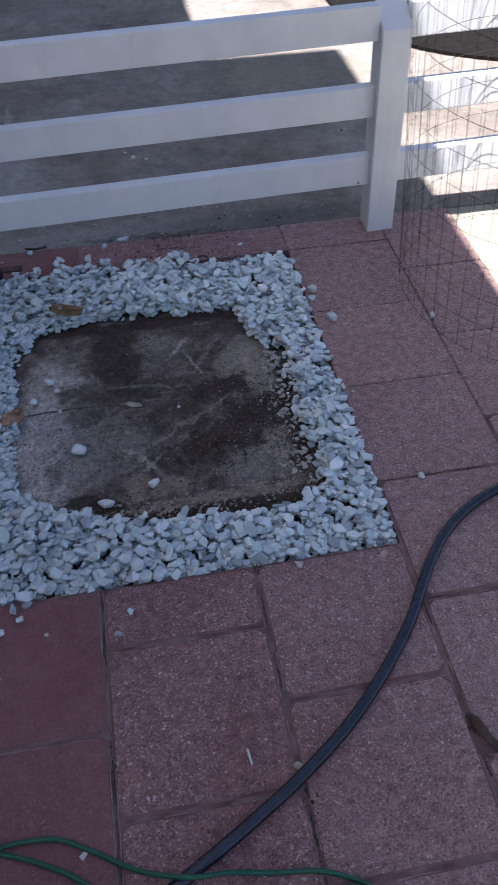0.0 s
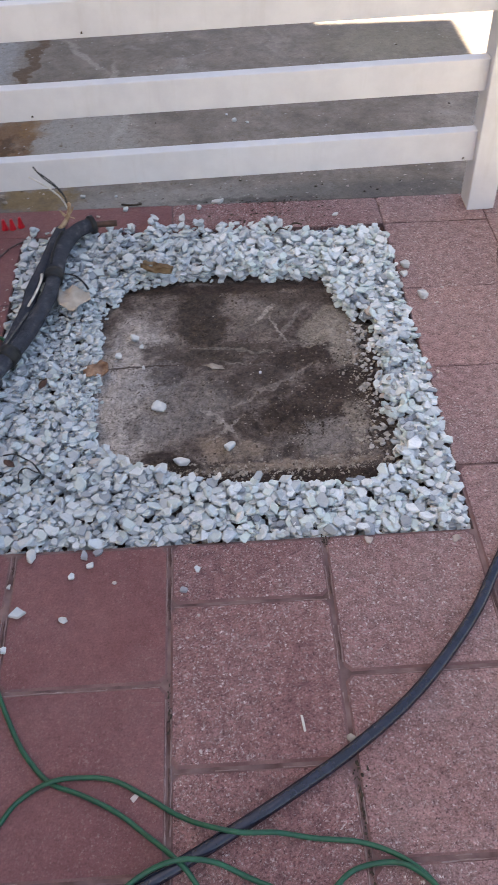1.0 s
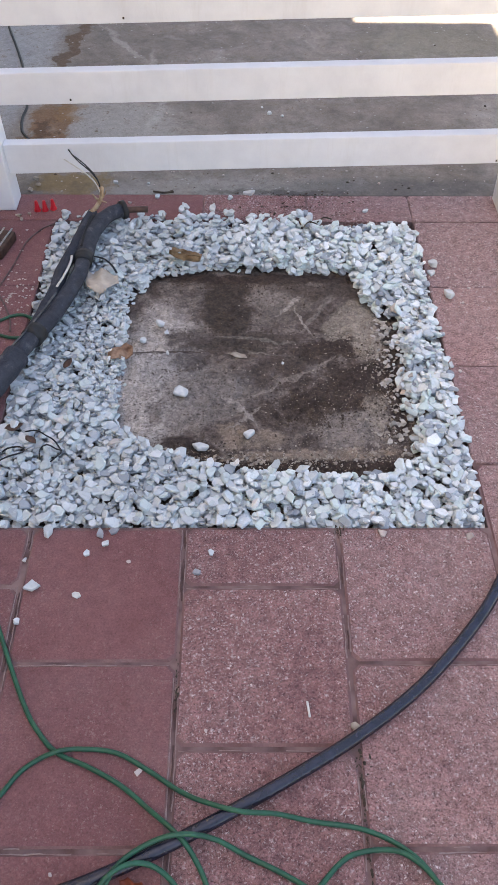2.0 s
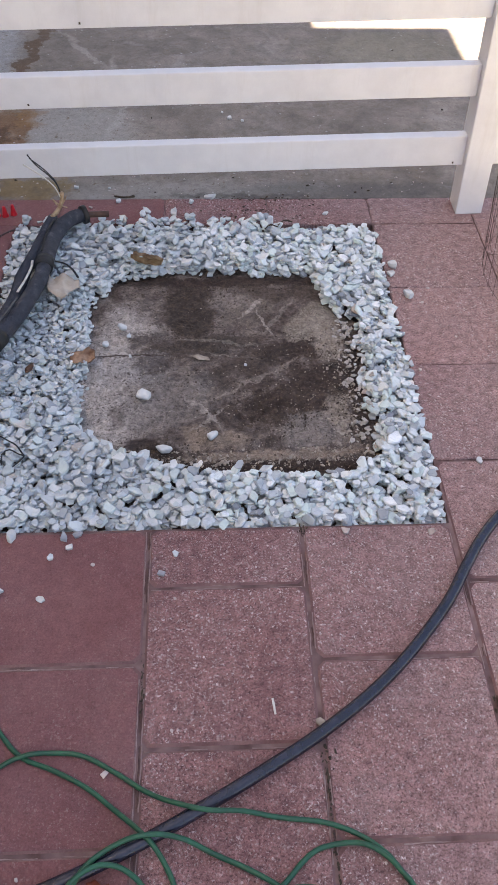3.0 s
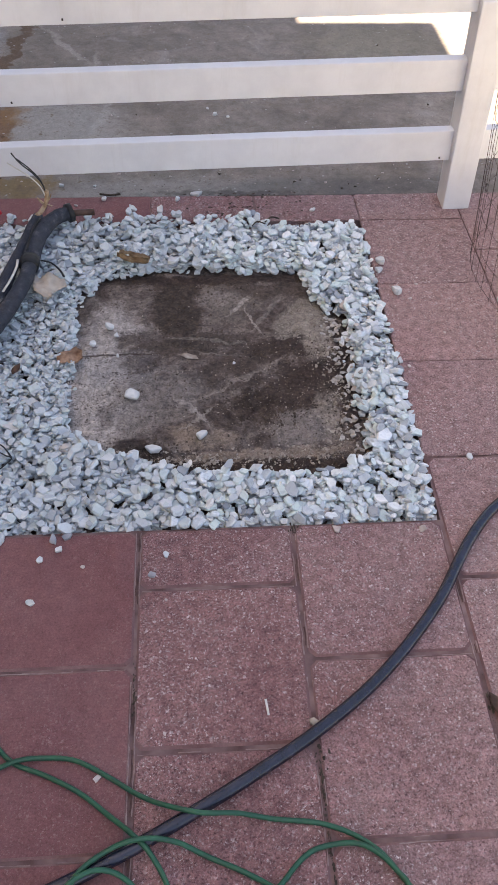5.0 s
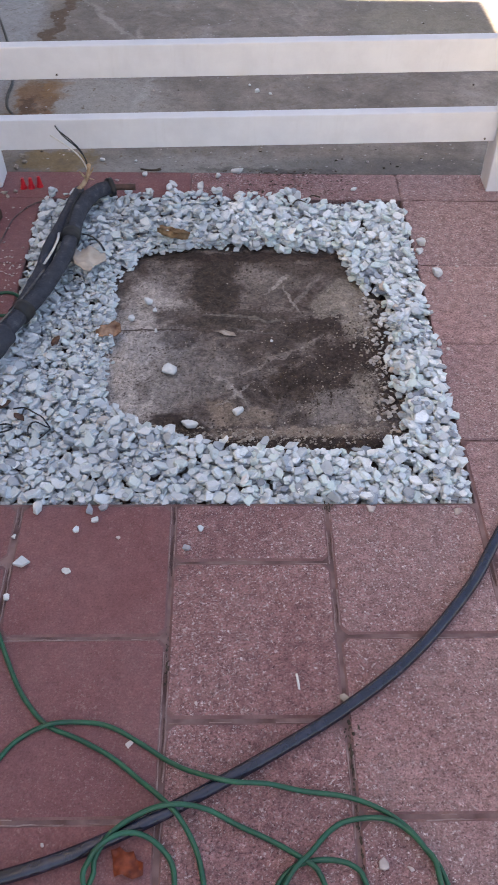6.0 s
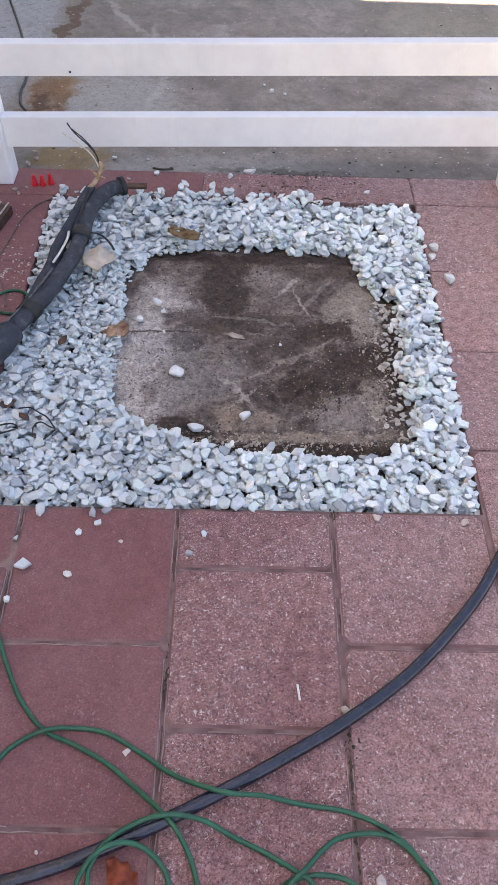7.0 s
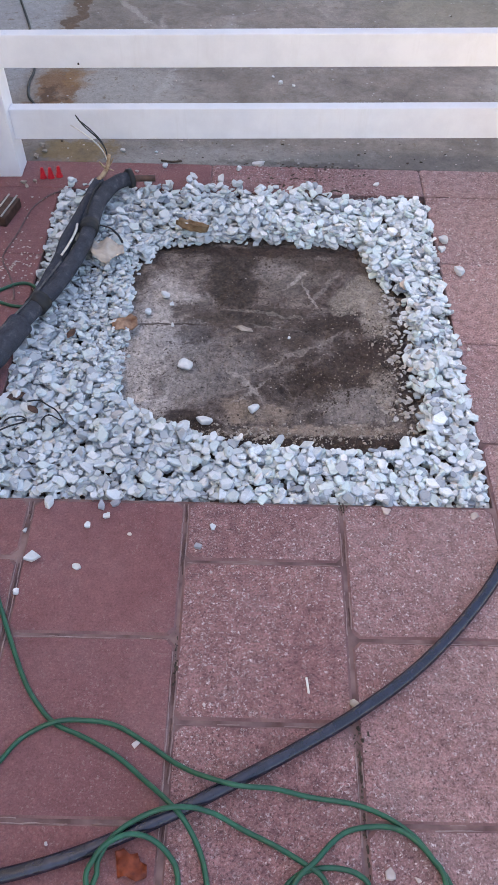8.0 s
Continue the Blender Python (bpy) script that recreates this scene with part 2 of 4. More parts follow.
    c = mixc(nt, 0.55, c, ramp(nt, tnoise(nt, pos, 12.0, 7.0, 0.66, 1.4), (0.36, 0.58), (0.5, 1.0), (0.64, 1.28)), "MULTIPLY")
    c = mixc(nt, 0.60, c, ramp(nt, mid, (0.32, 0.55), (0.5, 1.0), (0.68, 1.30)), "MULTIPLY")
    c = mixc(nt, 0.75, c, ramp(nt, grit, (0.37, 0.42), (0.5, 1.0), (0.62, 1.55)), "MULTIPLY")
    nt.links.new(c, b.inputs["Base Color"])
    bump(nt, b, mth(nt, "ADD", mth(nt, "MULTIPLY", grit, 0.5), mid), 0.007, 1.0)
    return m


def concrete_material():
    m, nt, b, pos = begin("weathered_concrete", 0.82, 0.0, 0.3)
    big = tnoise(nt, pos, 1.5, 6.0, 0.62, 0.6)
    mid = tnoise(nt, pos, 9.0, 6.0, 0.68, 0.5)
    fine = tnoise(nt, pos, 170.0, 4.0, 0.7)
    c = ramp(nt, big, (0.30, (0.145, 0.121, 0.105)), (0.55, (0.226, 0.193, 0.169)), (0.75, (0.306, 0.268, 0.240)))
    c = mixc(nt, 0.6, c, ramp(nt, mid, (0.3, 0.55), (0.7, 1.35)), "MULTIPLY")

    ragged = tnoise(nt, pos, 20.0, 9.0, 0.72, 0.5)
    crumbly = tnoise(nt, pos, 75.0, 5.0, 0.7, 0.3)

    def lay(c, col, amount, *a, **k):
        f = mth(nt, "ADD", blob(nt, pos, *a, **k), mth(nt, "ADD", mth(nt, "MULTIPLY", mth(nt, "SUBTRACT", ragged, 0.5), 1.4), mth(nt, "MULTIPLY", mth(nt, "SUBTRACT", crumbly, 0.5), 1.4)))
        return mixc(nt, mth(nt, "MULTIPLY", ramp(nt, f, (0.15, 0.0), (0.92, 1.0)), amount), c, col)

    c = lay(c, (0.31, 0.31, 0.315), 0.80, -1.9, 2.9, 0.72, 1.6, 0, 0.12, 0.06)
    c = lay(c, (0.33, 0.312, 0.295), 0.75, -0.80, 2.15, 0.26, 0.30, 0, 0.6, 0.14)
    c = lay(c, (0.30, 0.285, 0.27), 0.60, -0.35, 1.66, 0.50, 0.09, 0, 0.6, 0.10)
    c = lay(c, (0.42, 0.395, 0.35), 0.40, -0.86, 3.02, 0.020, 0.26, 32, 0.5, 0.07, 7.0)
    c = lay(c, (0.42, 0.395, 0.35), 0.40, -0.68, 2.72, 0.018, 0.20, 6, 0.5, 0.06, 7.0)
    c = lay(c, (0.40, 0.38, 0.36), 0.40, -0.62, 2.28, 0.022, 0.18, -14, 0.5, 0.06, 9.0)
    c = lay(c, (0.185, 0.098, 0.048), 0.92, -1.10, 2.16, 0.085, 0.24, -10, 0.4, 0.16, 9.0)
    c = lay(c, (0.235, 0.130, 0.055), 0.50, -1.02, 2.27, 0.055, 0.07, 20, 0.5, 0.14, 10.0)
    c = lay(c, (0.085, 0.045, 0.026), 0.85, -1.12, 2.10, 0.040, 0.10, 2, 0.5, 0.10, 16.0)
    c = lay(c, (0.115, 0.072, 0.045), 0.95, -1.10, 3.00, 0.044, 0.40, -8, 0.3, 0.14, 8.0)
    c = lay(c, (0.105, 0.068, 0.045), 0.85, -0.98, 2.70, 0.060, 0.040, 0, 0.4, 0.08, 12.0)
    c = lay(c, (0.215, 0.145, 0.070), 0.9, -0.93, 1.69, 0.16, 0.085, 0, 0.35, 0.10, 12.0)
    c = lay(c, (0.105, 0.10, 0.098), 0.55, 0.35, 1.66, 0.50, 0.07, 0, 0.6, 0.05)
    c = lay(c, (0.085, 0.075, 0.068), 0.70, -0.10, 1.625, 0.30, 0.018, 0, 0.6, 0.05, 12.0)
    run = tnoise(nt, pos, 3.4, 8.0, 0.72, 1.2)
    c = mixc(nt, ramp(nt, run, (0.54, 0.0), (0.70, 0.32)), c, (0.40, 0.38, 0.365))
    c = mixc(nt, ramp(nt, tnoise(nt, pos, 5.1, 8.0, 0.72, 0.9), (0.55, 0.0), (0.72, 0.45)), c, (0.10, 0.080, 0.070))
    c = lay(c, (0.245, 0.222, 0.16), 0.50, 0.75, 3.05, 0.40, 0.20, 0, 0.7, 0.10)
    c = mixc(nt, 0.32, c, ramp(nt, tnoise(nt, pos, 34.0, 7.0, 0.72, 0.6), (0.34, 0.50), (0.5, 1.0), (0.66, 1.35)), "MULTIPLY")
    cell = nd(nt, "ShaderNodeTexVoronoi", Vector=pos, Scale=26.0)
    dot = mth(nt, "MULTIPLY", mth(nt, "LESS_THAN", cell.outputs["Distance"], 0.13), mth(nt, "GREATER_THAN", tnoise(nt, pos, 4.0, 4.0), 0.53))
    c = mixc(nt, mth(nt, "MULTIPLY", dot, 0.6), c, (0.42, 0.41, 0.40))
    c = mixc(nt, 0.5, c, ramp(nt, fine, (0.3, 0.65), (0.7, 1.3)), "MULTIPLY")
    nt.links.new(c, b.inputs["Base Color"])
    bump(nt, b, mth(nt, "ADD", mid, fine), 0.003, 0.6)
    return m


def paint_material():
    """White outdoor paint, chalky and a little dirty."""
    m, nt, b, pos = begin("white_paint", 0.5, 0.0, 0.4)
    n = tnoise(nt, pos, 6.0, 6.0, 0.65)
    c = ramp(nt, n, (0.30, (0.63, 0.625, 0.655)), (0.6, (0.72, 0.715, 0.74)))
    scuff = ramp(nt, tnoise(nt, pos, 26.0, 7.0, 0.75), (0.66, 0.0), (0.80, 0.6))
    c = mixc(nt, scuff, c, (0.50, 0.45, 0.40))
    drip = nt.nodes.new("ShaderNodeMapping")
    drip.inputs["Scale"].default_value = (1.0, 1.0, 0.12)
    nt.links.new(pos, drip.inputs[0])
    c = mixc(nt, ramp(nt, tnoise(nt, drip.outputs[0], 18.0, 6.0, 0.7), (0.55, 0.0), (0.75, 0.30)), c, (0.52, 0.49, 0.47))
    nt.links.new(c, b.inputs["Base Color"])
    bump(nt, b, tnoise(nt, pos, 140.0, 4.0), 0.0008, 0.6)
    return m


def foam_material():
    m, nt, b, pos = begin("black_foam_sleeve", 0.72, 0.0, 0.35)
    n = tnoise(nt, pos, 30.0, 6.0, 0.7)
    c = ramp(nt, n, (0.3, (0.019, 0.022, 0.033)), (0.56, (0.042, 0.047, 0.064)), (0.72, (0.13, 0.13, 0.14)))
    nt.links.new(c, b.inputs["Base Color"])
    bump(nt, b, mth(nt, "ADD", n, tnoise(nt, pos, 260.0, 3.0)), 0.005, 0.9)
    return m


PAVER_EDGE = simple("paver_edge", (0.175, 0.088, 0.086), (0.30, 0.175, 0.168), 11.0, 0.9, 0.2, 0.0012, scale2=240.0)
EFFLORESCENCE = simple("pale_joint_lime", (0.24, 0.145, 0.138), (0.42, 0.31, 0.295), 16.0, 0.9, 0.2, 0.0008, scale2=120.0)
CREVICE = simple("dark_joint_dirt", (0.085, 0.048, 0.044), (0.19, 0.112, 0.105), 24.0, 0.95, 0.15, 0.001, scale2=120.0)
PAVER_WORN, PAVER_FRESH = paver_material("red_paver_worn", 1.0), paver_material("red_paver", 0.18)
GRAVEL, SOIL, CONCRETE, PAINT, FOAM = gravel_material(), soil_material(), concrete_material(), paint_material(), foam_material()
BED = simple("joint_sand", (0.12, 0.064, 0.060), (0.30, 0.195, 0.185), 14.0, 0.95, 0.2, 0.004, scale2=7.0)
EARTH = simple("bare_ground", (0.16, 0.13, 0.10), (0.26, 0.22, 0.18), 1.7, 0.95, 0.2, 0.01, scale2=0.3)
# concrete made paler and creamier, with sunlight put into its colour
SUN_TINTED_SLAB = simple("sun_tinted_concrete", (0.30, 0.272, 0.205), (0.41, 0.375, 0.285), 6.0, 0.85, 0.25, 0.002, scale2=60.0)
# near-black brown for the disc that paints a shadow on the slab
SHADOW_PAINT = simple("painted_shadow_brown", (0.003, 0.002, 0.002), (0.010, 0.008, 0.007), 30.0, 0.95, 0.2, 0.02, scale2=6.0)
HOSE = simple("black_rubber_hose", (0.008, 0.008, 0.018), (0.024, 0.024, 0.046), 22.0, 0.27, 0.6, 0.0004, scale2=120.0)
CORD = simple("green_vinyl", (0.004, 0.066, 0.034), (0.010, 0.112, 0.058), 18.0, 0.42, 0.5, 0.0003, scale2=90.0)
WIRE = simple("rusty_galvanised_wire", (0.030, 0.016, 0.013), (0.095, 0.052, 0.042), 40.0, 0.7, 0.3, 0.0, 0.1)
TAPE = simple("black_tape", (0.004, 0.004, 0.005), (0.014, 0.014, 0.017), 40.0, 0.6, 0.5, 0.0006)
DUSTY_WIRE = simple("dusty_wire", (0.085, 0.055, 0.052), (0.20, 0.135, 0.125), 22.0, 0.8, 0.2)
RUSSET = simple("russet_leaf", (0.16, 0.075, 0.045), (0.48, 0.30, 0.20), 40.0, 0.8, 0.25, 0.002, scale2=90.0)
FRAYED_FOAM = simple("frayed_foam", (0.05, 0.05, 0.055), (0.20, 0.195, 0.19), 40.0, 0.85, 0.2, 0.001, scale2=120.0)
BLACK_INSULATION = simple("black_insulation", (0.010, 0.010, 0.011), (0.024, 0.024, 0.026), 50.0, 0.5)
WHITE_INSULATION = simple("white_insulation", (0.50, 0.47, 0.42), (0.70, 0.67, 0.62), 50.0, 0.5)
KRAFT = simple("torn_kraft_paper", (0.42, 0.35, 0.29), (0.60, 0.52, 0.44), 26.0, 0.85, 0.2, 0.002, scale2=7.0)
DEAD_LEAF = simple("dead_leaf", (0.27, 0.155, 0.08), (0.60, 0.44, 0.29), 45.0, 0.75, 0.3, 0.002, scale2=12.0)
RUST_LEAF = simple("rust_red_leaf", (0.09, 0.012, 0.006), (0.36, 0.075, 0.028), 38.0, 0.6, 0.35, 0.002, scale2=14.0)
RED_CAP = simple("red_plastic", (0.50, 0.012, 0.022), (0.66, 0.022, 0.035), 30.0, 0.4, 0.5)
BROWN_WOOD = simple("dark_brown_wood", (0.045, 0.022, 0.015), (0.12, 0.062, 0.045), 40.0, 0.6, 0.35, 0.001, scale2=9.0)
STEEL = simple("bare_steel", (0.38, 0.37, 0.35), (0.58, 0.57, 0.55), 60.0, 0.4, 0.5, 0.0, 0.7)
BONE_WHITE = simple("white_plastic_straw", (0.66, 0.63, 0.58), (0.80, 0.78, 0.74), 60.0, 0.5)
TWIG = simple("dry_twig", (0.035, 0.026, 0.020), (0.10, 0.075, 0.055), 60.0, 0.85, 0.2)
PLASTER = simple("cream_plaster", (0.60, 0.56, 0.50), (0.70, 0.66, 0.60), 2.5, 0.9, 0.2, 0.002, scale2=30.0)
ROOFING = simple("white_roof_sheet", (0.60, 0.60, 0.59), (0.72, 0.72, 0.71), 3.0, 0.7, 0.3, 0.001, scale2=20.0)


# ---- mesh tools ----
def mesh_of(name, verts, faces, material, smooth=False):
    me = bpy.data.meshes.new(name)
    me.from_pydata([tuple(v) for v in verts], [], faces)
    me.update()
    me.materials.append(material)
    if smooth:
        me.polygons.foreach_set("use_smooth", [True] * len(me.polygons))
    return me


def part(name, bm, material, parent=None, label="", smooth=False):
    """Link a bmesh as one mesh object, under a thing or a part when one is given."""
    me = bpy.data.meshes.new(name)
    bm.normal_update()
    bm.to_mesh(me)
    bm.free()
    me.materials.append(material)
    if smooth:
        me.polygons.foreach_set("use_smooth", [True] * len(me.polygons))
    ob = new(name, me)
    ob.parent = parent
    return tagged(ob, label)


def under(ob, parent):
    ob.parent = parent
    return ob


def empty(name, x, y, z=0.0):
    ob = new(name)
    ob.matrix_world = pose(x, y, z)
    return ob


def box(x0, x1, y0, y1, z0, z1, bevel=0.0, bm=None):
    b = bmesh.new()
    bmesh.ops.create_cube(b, size=1.0)
    bmesh.ops.scale(b, vec=(x1 - x0, y1 - y0, z1 - z0), verts=b.verts)
    bmesh.ops.translate(b, vec=((x0 + x1) / 2, (y0 + y1) / 2, (z0 + z1) / 2), verts=b.verts)
    if bevel:
        bmesh.ops.bevel(b, geom=list(b.edges), offset=bevel, segments=2, affect="EDGES", profile=0.6)
    if bm is None:
        return b
    me = bpy.data.meshes.new("tmp")
    b.to_mesh(me)
    b.free()
    bm.from_mesh(me)
    bpy.data.meshes.remove(me)
    return bm


def smooth_line(points, step=0.012):
    """Catmull-Rom line through points, sampled evenly."""
    p = [Vector(a) for a in points]
    p = [2 * p[0] - p[1], *p, 2 * p[-1] - p[-2]]
    out = []
    for i in range(1, len(p) - 2):
        n = max(2, int((p[i + 1] - p[i]).length / step))
        for k in range(n):
            t = k / n
            out.append(0.5 * (2 * p[i] + (p[i + 1] - p[i - 1]) * t + (2 * p[i - 1] - 5 * p[i] + 4 * p[i + 1] - p[i + 2]) * t * t + (3 * p[i] - p[i - 1] - 3 * p[i + 1] + p[i + 2]) * t ** 3))
    out.append(p[-2])
    return out


def tube(line, radius, sides=12, flat=1.0, rough=0.0, seed=0):
    """A tube along a line; radius is a number or a function of the share of the way; rough: lumps."""
    bm, rows = bmesh.new(), []
    n = len(line)
    for i, p in enumerate(line):
        way = (line[min(i + 1, n - 1)] - line[max(i - 1, 0)]).normalized()
        side = way.cross(Vector((0, 0, 1)))
        side = side.normalized() if side.length > 1e-3 else Vector((1, 0, 0))
        up = side.cross(way).normalized()
        r = radius(i / (n - 1)) if callable(radius) else radius
        ring = []
        for k in range(sides):
            a = 2 * math.pi * k / sides
            lump = 1 + rough * noise.noise(Vector((p.x * 22 + seed, p.y * 22 + math.cos(a), math.sin(a) * 1.5 + seed)))
            ring.append(bm.verts.new(p + (side * math.cos(a) + up * math.sin(a) * flat) * r * lump))
        rows.append(ring)
    for a, b in zip(rows, rows[1:]):
        for k in range(sides):
            bm.faces.new((a[k], a[(k + 1) % sides], b[(k + 1) % sides], b[k]))
    bm.faces.new(list(reversed(rows[0])))
    bm.faces.new(rows[-1])
    bmesh.ops.recalc_face_normals(bm, faces=bm.faces)
    return bm


# ---- the plan, metres ----
TILE = 0.40
HOLE = (-0.957, 0.400, 0.0, 1.420)
SLAB_EDGE = 1.603
SOIL_Z = -0.028

# ---- ground, slab, joint sand ----
g = bmesh.new()
bmesh.ops.create_grid(g, x_segments=24, y_segments=24, size=400)
bmesh.ops.translate(g, vec=(0, 0, -0.13), verts=g.verts)
tagged(part("ground", g, EARTH), "bare dry brown earth reaching far around the patio", "ground", kind="structure")
# added slab from the shadow edge on; its pale cream paints the sunlit ground
tagged(part("side_slab", box(1.112, 9.0, -5.0, SLAB_EDGE - 0.004, -0.12, -0.006, 0.006), SUN_TINTED_SLAB), "concrete slab beside the pavers, coloured paler to paint sunlight", "slab", kind="structure")
tagged(part("concrete_slab", box(-8.0, 9.0, SLAB_EDGE, 9.0, -0.12, -0.004, 0.006), CONCRETE), "weathered grey concrete slab with rusty brown stains", "slab", kind="structure")
bed = bmesh.new()
box(-6.0, HOLE[0], -5.0, SLAB_EDGE - 0.003, -0.10, -0.0038, 0, bed)
box(HOLE[1], 1.108, -5.0, SLAB_EDGE - 0.003, -0.10, -0.0038, 0, bed)
box(HOLE[0], HOLE[1], -5.0, HOLE[2], -0.10, -0.0038, 0, bed)
box(HOLE[0], HOLE[1], HOLE[3], SLAB_EDGE - 0.003, -0.10, -0.0038, 0, bed)
pavement = tagged(part("pavement", bed, BED), "red concrete pavers with sandy joints", "pavement", kind="structure")

# ---- bare pad inside the gravel ----
PAD_CORNERS = ((-0.612, 0.40), (-0.625, 0.97), (-0.55, 1.10), (-0.36, 1.14), (0.130, 1.125), (0.155, 0.985), (0.232, 0.85), (0.236, 0.26), (0.150, 0.190), (-0.33, 0.222), (-0.53, 0.300))
PAD_SIDES = [(a, b, math.dist(a, b)) for a, b in zip(PAD_CORNERS, PAD_CORNERS[1:] + PAD_CORNERS[:1])]


def pad_reach(x, y):
    """Below 1 on the bare pad, above 1 on the gravel; a raked-out patch with uneven sides."""
    near, inside = 9.0, False
    for (ax, ay), (bx, by), n in PAD_SIDES:
        ux, uy = (bx - ax) / n, (by - ay) / n
        t = min(n, max(0.0, (x - ax) * ux + (y - ay) * uy))
        near = min(near, math.hypot(x - ax - t * ux, y - ay - t * uy))
        if (ay > y) != (by > y) and x < ax + (y - ay) * (bx - ax) / (by - ay):
            inside = not inside
    w = 0.026 * noise.noise(Vector((x * 9, y * 9, 3.1))) + 0.018 * noise.noise(Vector((x * 28, y * 28, 7.7)))
    return 1.0 + (-near if inside else near) / 0.42 + w


g = bmesh.new()
bmesh.ops.create_grid(g, x_segments=300, y_segments=312, size=0.5)
for v in g.verts:
    x, y = HOLE[0] + (v.co.x + 0.5) * (HOLE[1] - HOLE[0]), HOLE[2] + (v.co.y + 0.5) * (HOLE[3] - HOLE[2])
    z = SOIL_Z + 0.006 * noise.fractal(Vector((x * 7, y * 7, 0.4)), 0.9, 2.1, 5) + 0.0034 * noise.fractal(Vector((x * 46, y * 46, 4.0)), 0.6, 2.1, 4)
    z -= 0.012 * min(1.0, max(0.0, (pad_reach(x, y) - 0.93) * 9))
    v.co = (x, y, z)
tagged(part("soil_pad", g, SOIL, smooth=True), "bare damp soil pad smeared with grey cement slurry", "soil", kind="structure")

# ---- fence: it leans a little with the slope of the yard ----
LEAN_DEG = -1.7
FENCE_X, FENCE_Y = 0.787, 1.532
fence = new("fence")
fence.matrix_world = pose(FENCE_X, FENCE_Y, 0, 0, LEAN_DEG, 0)
tagged(fence, "white painted wooden three-rail fence along the concrete slab", "fence")
SLOPE = math.tan(radians(-LEAN_DEG))


def fence_post(x):
    """A square post with a top cut on a slope, at x metres from the gate-side post."""
    bm = bmesh.new()
    h, foot = 0.052, -x * SLOPE
    low = [bm.verts.new((x + a * h, b * h, foot)) for a, b in ((-1, -1), (1, -1), (1, 1), (-1, 1))]
    top = [bm.verts.new((x + a * h, b * h, 0.757 if b < 0 else 0.828)) for a, b in ((-1, -1), (1, -1), (1, 1), (-1, 1))]
    bm.faces.new(low[::-1])
    bm.faces.new(top)
    for k in range(4):
        bm.faces.new((low[k], low[(k + 1) % 4], top[(k + 1) % 4], top[k]))
    bmesh.ops.bevel(bm, geom=list(bm.edges), offset=0.005, segments=2, affect="EDGES", profile=0.6)
    return bm


POSTS = (-2.52, -1.952, 0.0, 1.95, 3.90)
for x in POSTS:
    part("post", fence_post(x), PAINT, fence, "square white post with a sloping top")
NAILS = ((-0.092, 0.205), (-1.62, 0.470), (-1.40, 0.733))
RAILS = ((0.716, 0.828), (0.454, 0.565), (0.193, 0.308))
for a, b in zip(POSTS, POSTS[1:]):
    for z0, z1 in RAILS:
        bm = box(a + 0.052, b - 0.052, -0.022, 0.023, z0, z1, 0.0045)
        rail = part("rail", bm, PAINT, fence)
        for x, z in NAILS:
            if a < x < b and z0 < z < z1:
                part("nail", box(x - 0.003, x + 0.003, -0.0245, -0.021, z - 0.0035, z + 0.0035, 0.001), TWIG, rail, "rusted nail head")

# ---- unseen house-shaped block, added at the side to cast the patio's shade ----
EAVE = 9.0
house = empty("house", -4.0, 0.0, -0.13)
tagged(house, "unseen cream block added beside the patio to shade it", "house", kind="structure")
SHIFT_X, SHIFT_Y = SLANT_X * EAVE, SLANT_Y * EAVE
for name, x1, y0, y1 in (("front_wall", 1.10 - SHIFT_X, -9.0, 3.31 - SHIFT_Y), ("side_wall", 0.36 - SHIFT_X, 3.31 - SHIFT_Y, 12.0)):
    part(name, box(-9.0 + 4.0, x1 + 4.0, y0, y1, 0.0, EAVE + 0.13), PLASTER, house)
part("roof", box(-9.1 + 4.0, 0.30 - SHIFT_X + 4.0, -9.1, 12.1, EAVE + 0.131, EAVE + 0.20), ROOFING, house)

# ---- dark disc on the sunny side: a shadow put into its near-black colour ----
g = bmesh.new()
bmesh.ops.create_circle(g, cap_ends=True, segments=48, radius=1.12)
bmesh.ops.subdivide_edges(g, edges=list(g.edges), cuts=1)
for v in g.verts:
    k = 1 + 0.03 * noise.noise(Vector((v.co.x * 2, v.co.y * 2, 1)))
    v.co = (2.34 + v.co.x * k, 4.0 + v.co.y * k, -0.004)
bmesh.ops.solidify(g, geom=list(g.faces), thickness=-0.02)
bmesh.ops.recalc_face_normals(g, faces=g.faces)
tagged(part("mulch_bed", g, SHADOW_PAINT), "round dark brown disc painted as a shadow on the sunny slab", "mulch", kind="stuff")

# ---- standing roll of welded wire beside the post ----
ROLL_X, ROLL_Y, ROLL_R, ROLL_H = 1.228, 1.02, 0.478, 1.22
ROLL_LEAN = 5.0
roll = empty("wire_roll", ROLL_X, ROLL_Y, 0)
tagged(roll, "standing open roll of rusty welded wire mesh", "wire mesh")
bm = tube([Vector((0, 0, 0.0)), Vector((0.002, 0.001, ROLL_H * 0.5)), Vector((0, 0, ROLL_H))], 0.0008, 5)
upright = part("upright_wire", bm, WIRE, roll)
upright.matrix_basis = pose(ROLL_R, 0, 0, 0, -ROLL_LEAN, 0)
COUNT = 52
for k in range(1, COUNT):
    a = 2 * math.pi * k / COUNT
    c = under(new("upright_wire", upright.data), roll)
    r = ROLL_R * (1 + 0.012 * math.sin(5 * a) + random.uniform(-0.004, 0.004))
    c.matrix_basis = pose(r * math.cos(a), r * math.sin(a), 0, random.uniform(-0.5, 0.5), random.uniform(-0.5, 0.5) - ROLL_LEAN, 0)
